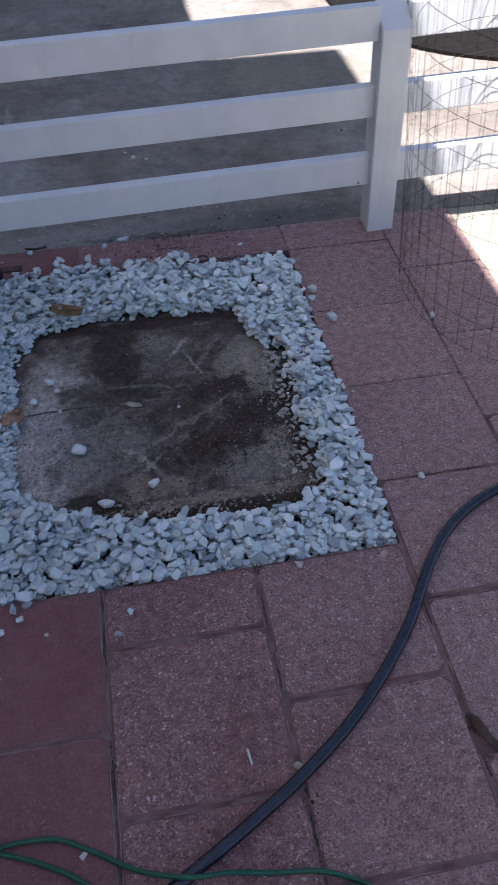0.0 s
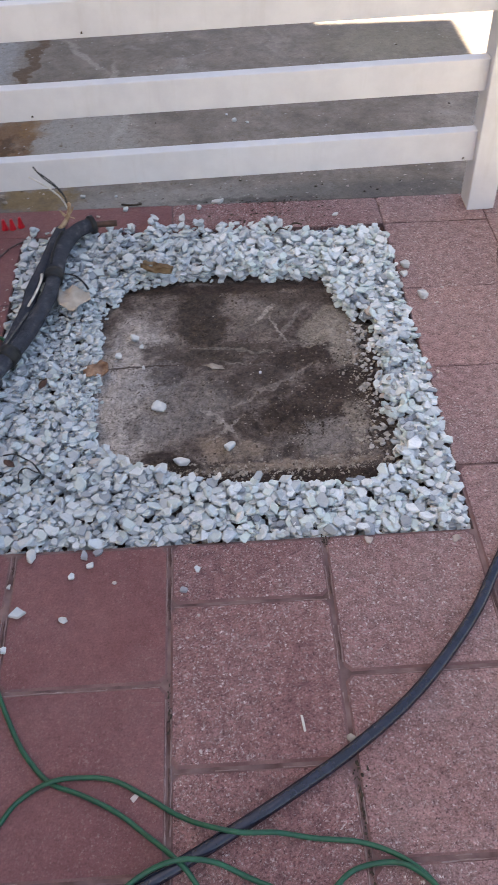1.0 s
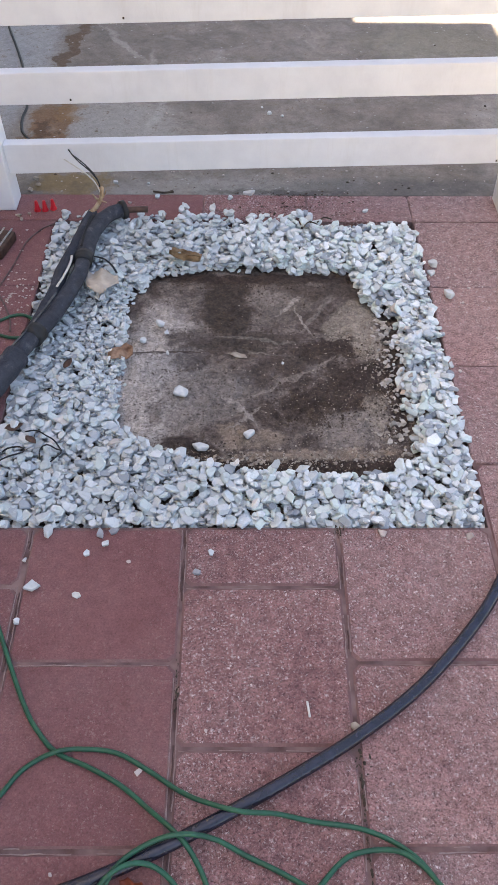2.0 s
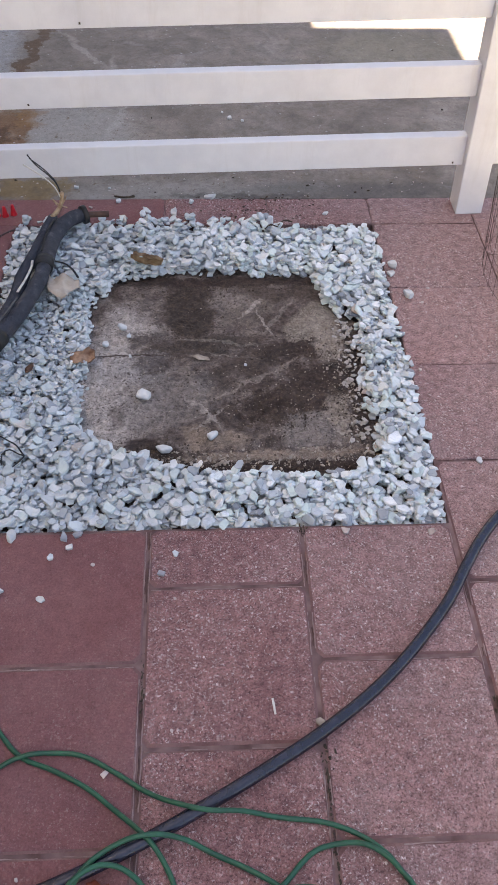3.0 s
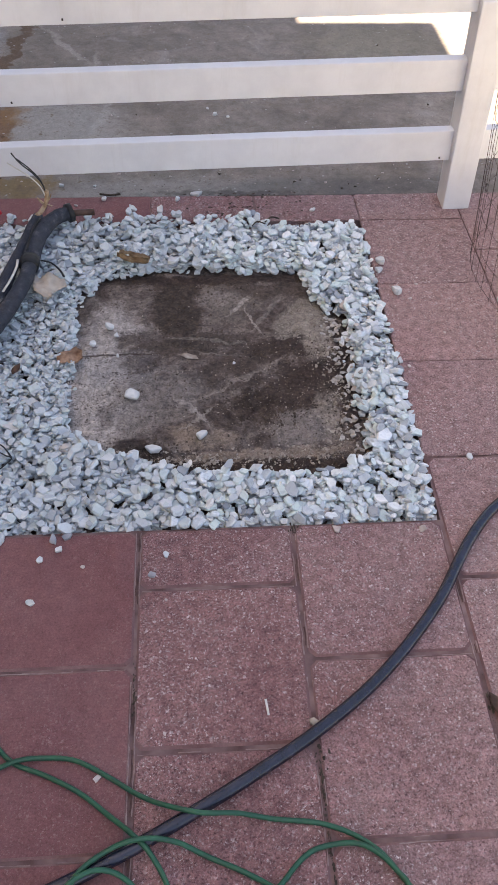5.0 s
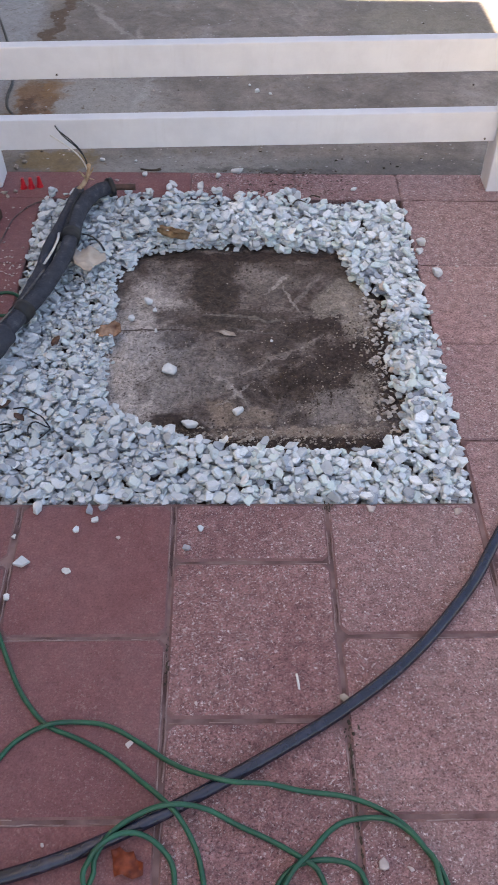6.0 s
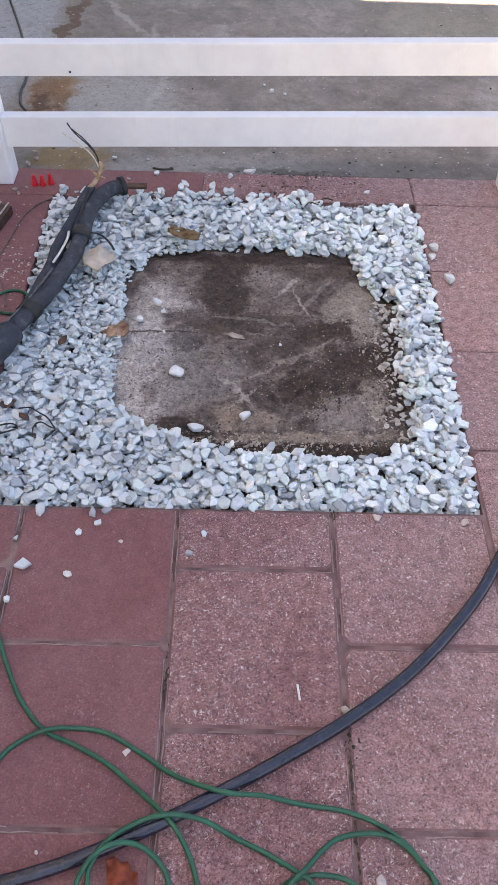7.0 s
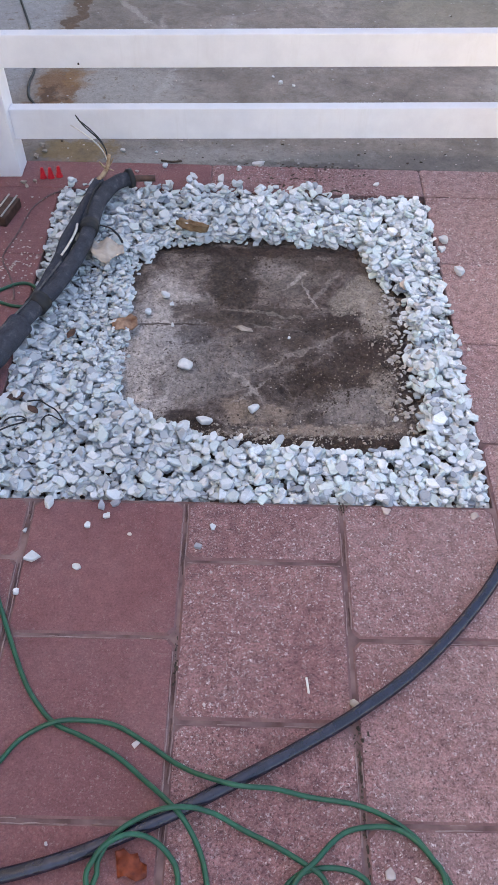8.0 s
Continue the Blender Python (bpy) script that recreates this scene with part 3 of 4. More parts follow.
line = [Vector((ROLL_R * (1 + 0.012 * math.sin(5 * a)) * math.cos(a), ROLL_R * (1 + 0.012 * math.sin(5 * a)) * math.sin(a), 0.004 * math.sin(3 * a))) for a in (2 * math.pi * i / 96 for i in range(97))]
ring = part("ring_wire", tube(line, 0.0008, 5), WIRE, roll)
ring.matrix_basis = pose(0, 0, 0.012)
for k in range(1, 12):
    c = under(new("ring_wire", ring.data), roll)
    c.matrix_basis = pose(-math.tan(radians(ROLL_LEAN)) * 0.108 * k, 0, 0.012 + 0.108 * k, random.uniform(-0.6, 0.6), random.uniform(-0.6, 0.6), 31 * k)

# ---- black hose and green cord across the pavers ----
HOSE_R = 0.0142
hose_line = smooth_line([(x, y, HOSE_R) for x, y in ((1.9, 0.16), (1.4, 0.20), (1.1, 0.205), (0.90, 0.18), (0.717, 0.117), (0.619, 0.072), (0.535, 0.010), (0.466, -0.066), (0.408, -0.148), (0.336, -0.254), (0.226, -0.378), (0.117, -0.477), (-0.009, -0.566), (-0.124, -0.634), (-0.245, -0.700), (-0.386, -0.772), (-0.524, -0.832), (-0.628, -0.868), (-0.74, -0.896), (-1.0, -0.95), (-1.5, -0.98))])
hose = tagged(part("hose", tube(hose_line, HOSE_R, 16), HOSE, smooth=True), "thick black rubber hose lying across the red pavers", "hose")

CORD_R = 0.0054
CORD_PATH = ((-1.05, 0.76), (-0.99, 0.741), (-0.941, 0.754), (-0.934, 0.819), (-0.977, 0.855), (-1.03, 0.839), (-1.10, 0.76), (-1.14, 0.58), (-1.10, 0.32), (-1.01, 0.06), (-0.90, -0.14), (-0.82, -0.314),
    (-0.734, -0.486), (-0.684, -0.556), (-0.641, -0.594), (-0.578, -0.62), (-0.502, -0.66), (-0.439, -0.709), (-0.39, -0.752), (-0.354, -0.788), (-0.323, -0.838), (-0.307, -0.895), (-0.29, -1.0), (-0.22, -1.04), (-0.185, -0.96),
    (-0.166, -0.905), (-0.133, -0.873), (-0.09, -0.861), (-0.046, -0.862), (-0.015, -0.873), (0.004, -0.90), (0.03, -1.02), (0.12, -1.05), (0.165, -0.96),
    (0.156, -0.887), (0.134, -0.851), (0.101, -0.806), (0.05, -0.769), (-0.016, -0.744), (-0.095, -0.733), (-0.175, -0.721), (-0.255, -0.719), (-0.325, -0.699), (-0.384, -0.669), (-0.446, -0.63))
CORD_PATH_ON = ((-0.516, -0.593), (-0.583, -0.584), (-0.648, -0.592), (-0.708, -0.623), (-0.745, -0.672), (-0.795, -0.754), (-0.84, -0.90), (-0.76, -1.03), (-0.60, -1.02),
    (-0.522, -0.898), (-0.516, -0.861), (-0.494, -0.821), (-0.459, -0.792), (-0.411, -0.77), (-0.355, -0.763), (-0.299, -0.771), (-0.242, -0.795), (-0.176, -0.824), (-0.122, -0.855), (-0.08, -0.891), (-0.06, -1.0), (-0.14, -1.06), (-0.18, -0.98),
    (-0.144, -0.892), (-0.1, -0.85), (-0.065, -0.814), (-0.031, -0.793), (0.015, -0.785), (0.059, -0.789), (0.096, -0.811), (0.123, -0.841), (0.145, -0.887), (0.13, -1.05), (-0.1, -1.13), (-0.45, -1.08),
    (-0.530, -0.91), (-0.524, -0.861), (-0.496, -0.830), (-0.457, -0.814), (-0.418, -0.820), (-0.383, -0.844), (-0.364, -0.878), (-0.362, -0.95))
flat_line = smooth_line([(x, y, 0.0) for x, y in CORD_PATH + CORD_PATH_ON], 0.010)
hose_xy = np.array([(p.x, p.y) for p in hose_line])
before = []
lift = []
for i, p in enumerate(flat_line):
    d = np.hypot(hose_xy[:, 0] - p.x, hose_xy[:, 1] - p.y).min()
    z = CORD_R + max(0.0, 2 * HOSE_R * (1 - (d / 0.075) ** 2)) if d < 0.075 else CORD_R
    if len(before) > 60:
        q = np.array(before[:-30])
        e = np.hypot(q[:, 0] - p.x, q[:, 1] - p.y)
        k = int(e.argmin())
        if e[k] < 0.025:
            z = max(z, q[k, 2] + 2 * CORD_R * (1 - (e[k] / 0.025) ** 2))
    before.append((p.x, p.y, z))
    lift.append(z)
lift = np.convolve(np.pad(lift, 3, mode="edge"), np.ones(7) / 7, mode="valid")
cord_line = [Vector((p.x, p.y, max(CORD_R, z))) for p, z in zip(flat_line, lift)]
tagged(part("electric_cord", tube(cord_line, CORD_R, 10), CORD, smooth=True), "loops of thin green vinyl cord on the pavers", "cord")

# ---- crushed stone ----
rng = np.random.default_rng(11)


def hull_of(pts, bevel=0.0):
    bm = bmesh.new()
    vs = [bm.verts.new(p) for p in pts]
    hull = bmesh.ops.convex_hull(bm, input=vs)
    bmesh.ops.delete(bm, geom=[v for v in hull["geom_interior"] if isinstance(v, bmesh.types.BMVert)], context="VERTS")
    bmesh.ops.dissolve_limit(bm, angle_limit=radians(9), verts=list(bm.verts), edges=list(bm.edges))
    if bevel:
        bmesh.ops.bevel(bm, geom=list(bm.edges), offset=bevel, segments=1, affect="EDGES", profile=0.5, clamp_overlap=True)
    bmesh.ops.triangulate(bm, faces=[f for f in bm.faces if len(f.verts) > 4])
    bmesh.ops.recalc_face_normals(bm, faces=bm.faces)
    bm.verts.index_update()
    out = (np.array([v.co[:] for v in bm.verts]), [tuple(v.index for v in f.verts) for f in bm.faces])
    bm.free()
    return out


# split shards: an uneven polygon, thick in the middle, with a tilted top face and worn edges
STONE_SHAPES, PEBBLE_SHAPES = [], []
for k in range(48):
    n = int(rng.integers(4, 8))
    turn = np.sort((np.arange(n) + rng.uniform(-0.34, 0.34, n)) * 2 * math.pi / n)
    rad = rng.uniform(0.78, 1.10, n)
    wide, tall = rng.uniform(0.58, 0.95), rng.uniform(0.17, 0.34)
    tilt_x, tilt_y = rng.uniform(-0.16, 0.16, 2)
    pts = []
    for share, z in ((rng.uniform(0.70, 0.92), -1.0), (1.0, rng.uniform(-0.1, 0.6)), (rng.uniform(0.74, 0.94), 1.0)):
        for a, r in zip(turn + rng.uniform(-0.12, 0.12, n), rad * rng.uniform(0.92, 1.06, n)):
            x, y = share * r * math.cos(a), share * r * math.sin(a) * wide
            pts.append((x, y, z * tall + (tilt_x * x + tilt_y * y if z > 0.5 else 0.0)))
    STONE_SHAPES.append(hull_of(pts, 0.035))
    PEBBLE_SHAPES.append(hull_of(np.array(pts) * (1.0, 1.0, 1.35), 0.055))
# rough crumbs for soil and grit
CRUMB_SHAPES = []
for k in range(24):
    pts = rng.normal(size=(12, 3))
    pts /= np.linalg.norm(pts, axis=1)[:, None]
    CRUMB_SHAPES.append(hull_of(pts * rng.uniform(0.80, 1.08, (12, 1)) * (1.0, rng.uniform(0.64, 0.92), rng.uniform(0.34, 0.60))))

CELL = 0.004
X0, Y0 = HOLE[0] - 0.06, HOLE[2] - 0.06
NX, NY = int((HOLE[1] - HOLE[0] + 0.12) / CELL), int((HOLE[3] - HOLE[2] + 0.16) / CELL)
height = np.full((NX, NY), SOIL_Z - 0.006)
gx, gy = np.meshgrid(np.arange(NX) * CELL + X0, np.arange(NY) * CELL + Y0, indexing="ij")
height[(gx < HOLE[0]) | (gx > HOLE[1]) | (gy < HOLE[2]) | (gy > HOLE[3])] = 0.0
gravel_v, gravel_f, count = [], [], 0


def drop_stone(x, y, size, verts, faces, base, spread=13):
    """Let one stone settle on what lies there already."""
    shape, tris = STONE_SHAPES[rng.integers(len(STONE_SHAPES))]
    if rng.random() < 0.16:
        spread *= 2.6
    turn = Euler((radians(rng.normal(0, spread)), radians(rng.normal(0, spread)), rng.uniform(0, 6.283))).to_matrix()
    p = (shape * size) @ np.array(turn).T
    reach = 0.5 * (np.abs(p[:, 0]).max() + np.abs(p[:, 1]).max()) * 0.8
    i0, i1 = int((x - reach - X0) / CELL), int((x + reach - X0) / CELL) + 1
    j0, j1 = int((y - reach - Y0) / CELL), int((y + reach - Y0) / CELL) + 1
    i0, j0, i1, j1 = max(i0, 0), max(j0, 0), min(i1, NX), min(j1, NY)
    if i1 - i0 < 1 or j1 - j0 < 1:
        return base
    win = height[i0:i1, j0:j1]
    near = np.hypot(gx[i0:i1, j0:j1] - x, gy[i0:i1, j0:j1] - y) < reach
    if not near.any():
        return base
    floor_z = np.percentile(win[near], 60)
    z = floor_z - p[:, 2].min() * 0.80
    win[near] = np.maximum(win[near], z + p[:, 2].max() * 0.72)
    verts.extend(p + (x, y, z))
    faces.extend(tuple(i + base for i in t) for t in tris)
    return base + len(p)


tries = 0
want = 12000
while tries < want:
    tries += 1
    late = tries / want
    x, y = rng.uniform(HOLE[0] + 0.006, HOLE[1] - 0.002), rng.uniform(HOLE[2] + 0.010, HOLE[3] - 0.012 + 0.055 * math.exp(-((x + 0.2) / 0.20) ** 2))
    if x > 0.02 and y > HOLE[3] - 0.035:
        continue
    reach = pad_reach(x, y)
    size = 0.0115 + 0.0170 * rng.beta(1.3, 1.9)
    if reach < 1.02:
        continue
    if reach < 1.09 and x > 0.10 and 0.25 < y < 0.90 and rng.random() < 0.75:
        continue
    fine_zone = -0.86 < x < -0.60 and 0.45 < y < 1.05
    if fine_zone and rng.random() < 0.75:
        size *= 0.60
    i, j = int((x - X0) / CELL), int((y - Y0) / CELL)
    crest = 0.003 + (0.009 if x < 0.05 else 0.001) * min(1.0, max(0.0, (y - 1.05) * 4)) + 0.005 * noise.noise(Vector((x * 5, y * 5, 0)))
    if min(x - HOLE[0], HOLE[1] - x, y - HOLE[2]) < 0.03:
        crest -= 0.006
    if height[max(0, i - 3):i + 4, max(0, j - 3):j + 4].mean() > crest:
        continue
    count = drop_stone(x, y, size, gravel_v, gravel_f, count)
# fill the pockets that stayed open
for k in range(14000):
    x, y = rng.uniform(HOLE[0] + 0.006, HOLE[1] - 0.004), rng.uniform(HOLE[2] + 0.006, HOLE[3])
    i, j = int((x - X0) / CELL), int((y - Y0) / CELL)
    if pad_reach(x, y) < 1.045 or (x > 0.10 and 0.25 < y < 0.90 and pad_reach(x, y) < 1.09):
        continue
    if height[max(0, i - 2):i + 3, max(0, j - 2):j + 3].mean() < -0.003:
        count = drop_stone(x, y, rng.uniform(0.0085, 0.0150), gravel_v, gravel_f, count)
for k in range(420):
    # small chips between the stones and at the ragged edge of the pad
    x, y = rng.uniform(HOLE[0] + 0.01, HOLE[1] - 0.01), rng.uniform(HOLE[2] + 0.01, HOLE[3])
    if 0.985 < pad_reach(x, y) < 1.2 or (x < -0.55 and pad_reach(x, y) > 1.0):
        count = drop_stone(x, y, rng.uniform(0.005, 0.010), gravel_v, gravel_f, count)
tagged(new("gravel", mesh_of("gravel", gravel_v, gravel_f, GRAVEL)), "crushed white and blue-grey marble gravel round the bare soil", "gravel", kind="stuff")

# ---- crumbs and clods of soil ----
CRUMB = simple("pale_soil_crumb", (0.22, 0.17, 0.135), (0.50, 0.435, 0.37), 35.0, 0.9, 0.2, 0.001)
CLOD = simple("dark_soil_clod", (0.034, 0.023, 0.017), (0.14, 0.104, 0.082), 30.0, 0.95, 0.15, 0.002)


def scatter(name, amount, spots, low, high, material, label):
    """Crumbs lying thick round some spots: x, y, half width, half depth."""
    verts, faces, base = [], [], 0
    for k in range(amount):
        cx, cy, wx, wy = spots[k % len(spots)]
        x, y = cx + wx * rng.normal(), cy + wy * rng.normal()
        if pad_reach(x, y) > 1.05:
            continue
        shape, tris = CRUMB_SHAPES[rng.integers(len(CRUMB_SHAPES))]
        size = low + (high - low) * rng.random() ** 4
        turn = np.array(Euler((rng.normal(0, 0.5), rng.normal(0, 0.5), rng.uniform(0, 6.283))).to_matrix())
        z = SOIL_Z + 0.006 * noise.fractal(Vector((x * 7, y * 7, 0.4)), 0.9, 2.1, 5) + 0.0022 * noise.fractal(Vector((x * 46, y * 46, 4.0)), 0.8, 2.0, 3)
        verts.extend((shape * size) @ turn.T + (x, y, z + size * 0.2))
        faces.extend(tuple(i + base for i in t) for t in tris)
        base += len(shape)
    return tagged(new(name, mesh_of(name, verts, faces, material)), label, "soil", kind="stuff")


EDGE_SPOTS = ((-0.36, 0.26, 0.05, 0.018), (-0.20, 0.255, 0.06, 0.016), (-0.03, 0.262, 0.06, 0.018), (0.10, 0.27, 0.05, 0.02), (0.17, 0.36, 0.03, 0.05), (0.19, 0.52, 0.022, 0.06), (0.18, 0.70, 0.025, 0.06), (0.13, 0.83, 0.03, 0.05))
scatter("soil_crumbs", 1900, EDGE_SPOTS, 0.0013, 0.0085, CRUMB, "crumbs of pale dried soil along the pad's edge")
scatter("soil_clods", 6500, ((0.06, 0.51, 0.10, 0.07), (-0.05, 0.43, 0.07, 0.05), (0.09, 0.71, 0.10, 0.03), (-0.28, 0.95, 0.06, 0.10), (0.0, 0.225, 0.18, 0.015), (0.20, 0.5, 0.02, 0.15), (-0.2, 1.06, 0.25, 0.02), (-0.38, 0.28, 0.06, 0.03), (0.03, 0.50, 0.10, 0.06), (-0.05, 0.44, 0.06, 0.04), (-0.30, 0.92, 0.05, 0.10), (-0.1, 0.62, 0.14, 0.16)), 0.0010, 0.0062, CLOD, "dark damp clods of earth on the bare pad")

scatter("soil_specks", 1500, ((-0.1, 0.60, 0.18, 0.22), (-0.45, 0.6, 0.10, 0.2), (0.1, 0.5, 0.08, 0.2), (0.05, 0.33, 0.14, 0.05), (-0.05, 0.55, 0.12, 0.12)), 0.0009, 0.0045, CRUMB, "specks of pale grit strewn over the bare pad")

# ---- soiled chips along the pad, dark dirt by the slab's edge ----
DIRTY_STONE = simple("soiled_stone", (0.36, 0.315, 0.275), (0.70, 0.655, 0.61), 40.0, 0.75, 0.3, 0.001, scale2=60.0)
chip_v, chip_f, chip_n = [], [], 0
for k in range(190):
    if k < 150:
        x, y, size = 0.215 + rng.normal(0, 0.022), rng.uniform(0.25, 0.88), rng.uniform(0.004, 0.0135)
    else:
        x = rng.uniform(-0.50, 0.15)
        y, size = 0.262 - 0.09 * min(0.0, x + 0.33) + rng.normal(0, 0.012), rng.uniform(0.003, 0.008)
    chip_n = drop_stone(x, y, size, chip_v, chip_f, chip_n)
tagged(new("soiled_chips", mesh_of("soiled_chips", chip_v, chip_f, DIRTY_STONE)), "soiled beige stone chips along the edge of the bare soil", "chips", kind="stuff")
edge_v, edge_f, edge_n = [], [], 0
for k in range(340):
    x, y = -0.02 + rng.normal(0, 0.13), (1.50 + rng.normal(0, 0.035)) if k % 3 else 1.60 + rng.normal(0, 0.012)
    shape, tris = CRUMB_SHAPES[rng.integers(len(CRUMB_SHAPES))]
    size = 0.0012 + 0.0050 * rng.random() ** 3
    if y > SLAB_EDGE + 0.03 or y < 1.44:
        continue
    edge_v.extend(shape * size + (x, y, size * 0.3))
    edge_f.extend(tuple(i + edge_n for i in t) for t in tris)
    edge_n += len(shape)
tagged(new("edge_dirt", mesh_of("edge_dirt", edge_v, edge_f, CLOD)), "dark crumbs of earth on the pavers by the slab's edge", "litter", kind="stuff")

# ---- loose stones, one by one ----
PEBBLE = simple("pale_stone", (0.54, 0.56, 0.58), (0.76, 0.76, 0.75), 45.0, 0.65, 0.35, 0.001, scale2=14.0)
PINK_PEBBLE = simple("pinkish_stone", (0.50, 0.40, 0.37), (0.68, 0.58, 0.54), 45.0, 0.7, 0.3, 0.001, scale2=14.0)
GREY_PEBBLE = simple("blue_grey_stone", (0.28, 0.28, 0.31), (0.46, 0.46, 0.49), 45.0, 0.65, 0.35, 0.001, scale2=14.0)
WHITE_ON_SOIL, ON_SLAB = SOIL_Z + 0.003, -0.004


def pebble(x, y, size, material, z=0.0, group="stones scattered on the pavers", label="loose crushed stone lying on a red paver"):
    shape, tris = PEBBLE_SHAPES[rng.integers(len(PEBBLE_SHAPES))]
    turn = np.array(Euler((rng.normal(0, 0.2), rng.normal(0, 0.2), rng.uniform(0, 6.283))).to_matrix())
    p = (shape * size * 1.18) @ turn.T
    p[:, 2] -= p[:, 2].min() * 0.93
    ob = new("pebble", mesh_of("pebble", p, tris, material))
    ob.matrix_world = pose(x, y, z)
    return tagged(ob, label, "stone", group)


for x, y, s in ((-0.755, -0.017, 0.019), (-0.602, -0.057, 0.012), (-0.329, -0.083, 0.011), (-0.656, -0.208, 0.013), (-0.769, -0.187, 0.021), (-0.79, -0.278, 0.010), (-0.801, -0.104, 0.009), (-0.646, -0.086, 0.011),
                (0.225, 1.482, 0.013), (-0.557, 1.462, 0.016), (0.459, 0.966, 0.022), (0.432, 1.14, 0.023), (0.418, 1.09, 0.018), (0.407, 0.618, 0.013), (0.529, 0.211, 0.012), (0.808, 0.913, 0.012), (-0.297, 1.567, 0.014), (-0.581, 1.575, 0.012), (-0.469, 1.50, 0.018), (-0.36, 1.49, 0.020)):
    pebble(x, y, s, PEBBLE)
for x, y, s in ((-0.620, -0.023, 0.018), (-0.584, -0.016, 0.013), (-0.363, -0.142, 0.012)):
    pebble(x, y, s, GREY_PEBBLE, label="blue-grey loose stone on a red paver")
for x, y, s in ((-0.538, -0.109, 0.007), (0.116, -0.025, 0.014), (-0.329, -0.213, 0.005), (-0.33, -0.543, 0.005), (-0.469, -0.632, 0.009), (0.343, -0.033, 0.010), (-0.624, -0.826, 0.005), (0.042, -0.871, 0.013), (0.094, -0.878, 0.008), (0.536, 1.01, 0.008), (0.43, 0.591, 0.008), (-0.686, 1.535, 0.008), (0.50, 0.93, 0.006), (0.58, 0.75, 0.005)):
    pebble(x, y, s, PINK_PEBBLE, label="small pinkish stone chip on a red paver")
for x, y, s in ((-0.756, 1.684, 0.015), (-0.625, 1.682, 0.008), (-0.225, 1.606, 0.024), (-0.127, 2.271, 0.012), (-0.07, 2.25, 0.008), (-0.16, 2.33, 0.007)):
    pebble(x, y, s, PEBBLE, ON_SLAB, "stones scattered on the slab", "loose pale stone on the concrete slab")
for x, y, s in ((-0.436, 0.514, 0.024), (-0.369, 0.291, 0.024), (-0.229, 0.343, 0.021), (-0.573, 0.757, 0.014), (-0.523, 0.84, 0.015), (-0.50, 0.80, 0.010), (-0.64, 0.755, 0.012), (-0.49, 0.70, 0.007), (-0.12, 0.655, 0.006)):
    pebble(x, y, s, PEBBLE, WHITE_ON_SOIL, "stones lying on the soil pad", "white stone lying alone on the bare soil")

# ---- insulated pipes on the gravel ----
lineset = empty("insulated_pipe_bundle", -0.82, 0.90, 0)
tagged(lineset, "two black foam-sleeved pipes with cut wires lying on the gravel", "pipe")


def local(points):
    return smooth_line([(x + 0.82, y - 0.90, z) for x, y, z in points])


main_sleeve = part("main_sleeve", tube(local(((-1.30, 0.02, 0.042), (-1.18, 0.18, 0.044), (-1.09, 0.30, 0.050), (-1.013, 0.405, 0.062), (-0.968, 0.50, 0.066), (-0.924, 0.626, 0.068), (-0.862, 0.762, 0.068), (-0.826, 0.878, 0.068), (-0.803, 0.985, 0.066), (-0.797, 1.060, 0.066))), lambda s: 0.0345 - 0.0095 * s, 18, 0.96, 0.10, 1), FOAM, lineset, "thick dark foam sleeve with dusty tape", True)
upper_sleeve = part("upper_sleeve", tube(local(((-0.799, 1.085, 0.062), (-0.795, 1.16, 0.066), (-0.783, 1.24, 0.068), (-0.757, 1.315, 0.070), (-0.722, 1.362, 0.070), (-0.690, 1.384, 0.068))), lambda s: 0.031 - 0.004 * s, 16, 0.95, 0.12, 2), FOAM, lineset, smooth=True)
part("side_sleeve", tube(local(((-0.918, 0.660, 0.056), (-0.904, 0.74, 0.056), (-0.886, 0.83, 0.056), (-0.870, 0.92, 0.056), (-0.864, 1.02, 0.058), (-0.848, 1.11, 0.060), (-0.828, 1.20, 0.064), (-0.814, 1.28, 0.068), (-0.798, 1.35, 0.074))), lambda s: 0.025 - 0.005 * s, 12, 1.0, 0.14, 3), FOAM, lineset, smooth=True)
part("tape_joint", tube(local(((-0.797, 1.060, 0.066), (-0.799, 1.105, 0.064))), 0.0325, 16, 0.97, 0.08, 4), TAPE, main_sleeve, "black tape round the joint", True)
part("tape_band", tube(local(((-0.905, 0.665, 0.068), (-0.890, 0.705, 0.068))), 0.0345, 16, 0.96, 0.06, 5), TAPE, main_sleeve, smooth=True)
part("lower_sleeve", tube(local(((-1.20, 0.15, 0.044), (-1.09, 0.30, 0.050), (-1.013, 0.405, 0.062), (-0.968, 0.50, 0.066), (-0.935, 0.59, 0.068))), 0.0385, 18, 0.97, 0.10, 9), FOAM, main_sleeve, "outer foam sleeve ending in a loose lip", True)
part("slit_seam", tube(local(((-0.975, 0.53, 0.100), (-0.945, 0.60, 0.099), (-0.912, 0.68, 0.097), (-0.880, 0.77, 0.097), (-0.852, 0.86, 0.095))), 0.0034, 6, 0.6, 0.5, 3), FRAYED_FOAM, main_sleeve, "dusty lip of the sleeve's cut seam", True)
part("pipe_flange", tube(local(((-0.697, 1.379, 0.068), (-0.682, 1.388, 0.068))), 0.034, 14, 1.0, 0.05, 6), TAPE, upper_sleeve, "torn tape collar", True)
part("copper_stub", tube(local(((-0.690, 1.385, 0.066), (-0.640, 1.396, 0.062), (-0.600, 1.400, 0.060))), 0.0115, 12, 1.0, 0.06, 7), BROWN_WOOD, upper_sleeve, "dull brown end of a pipe", True)
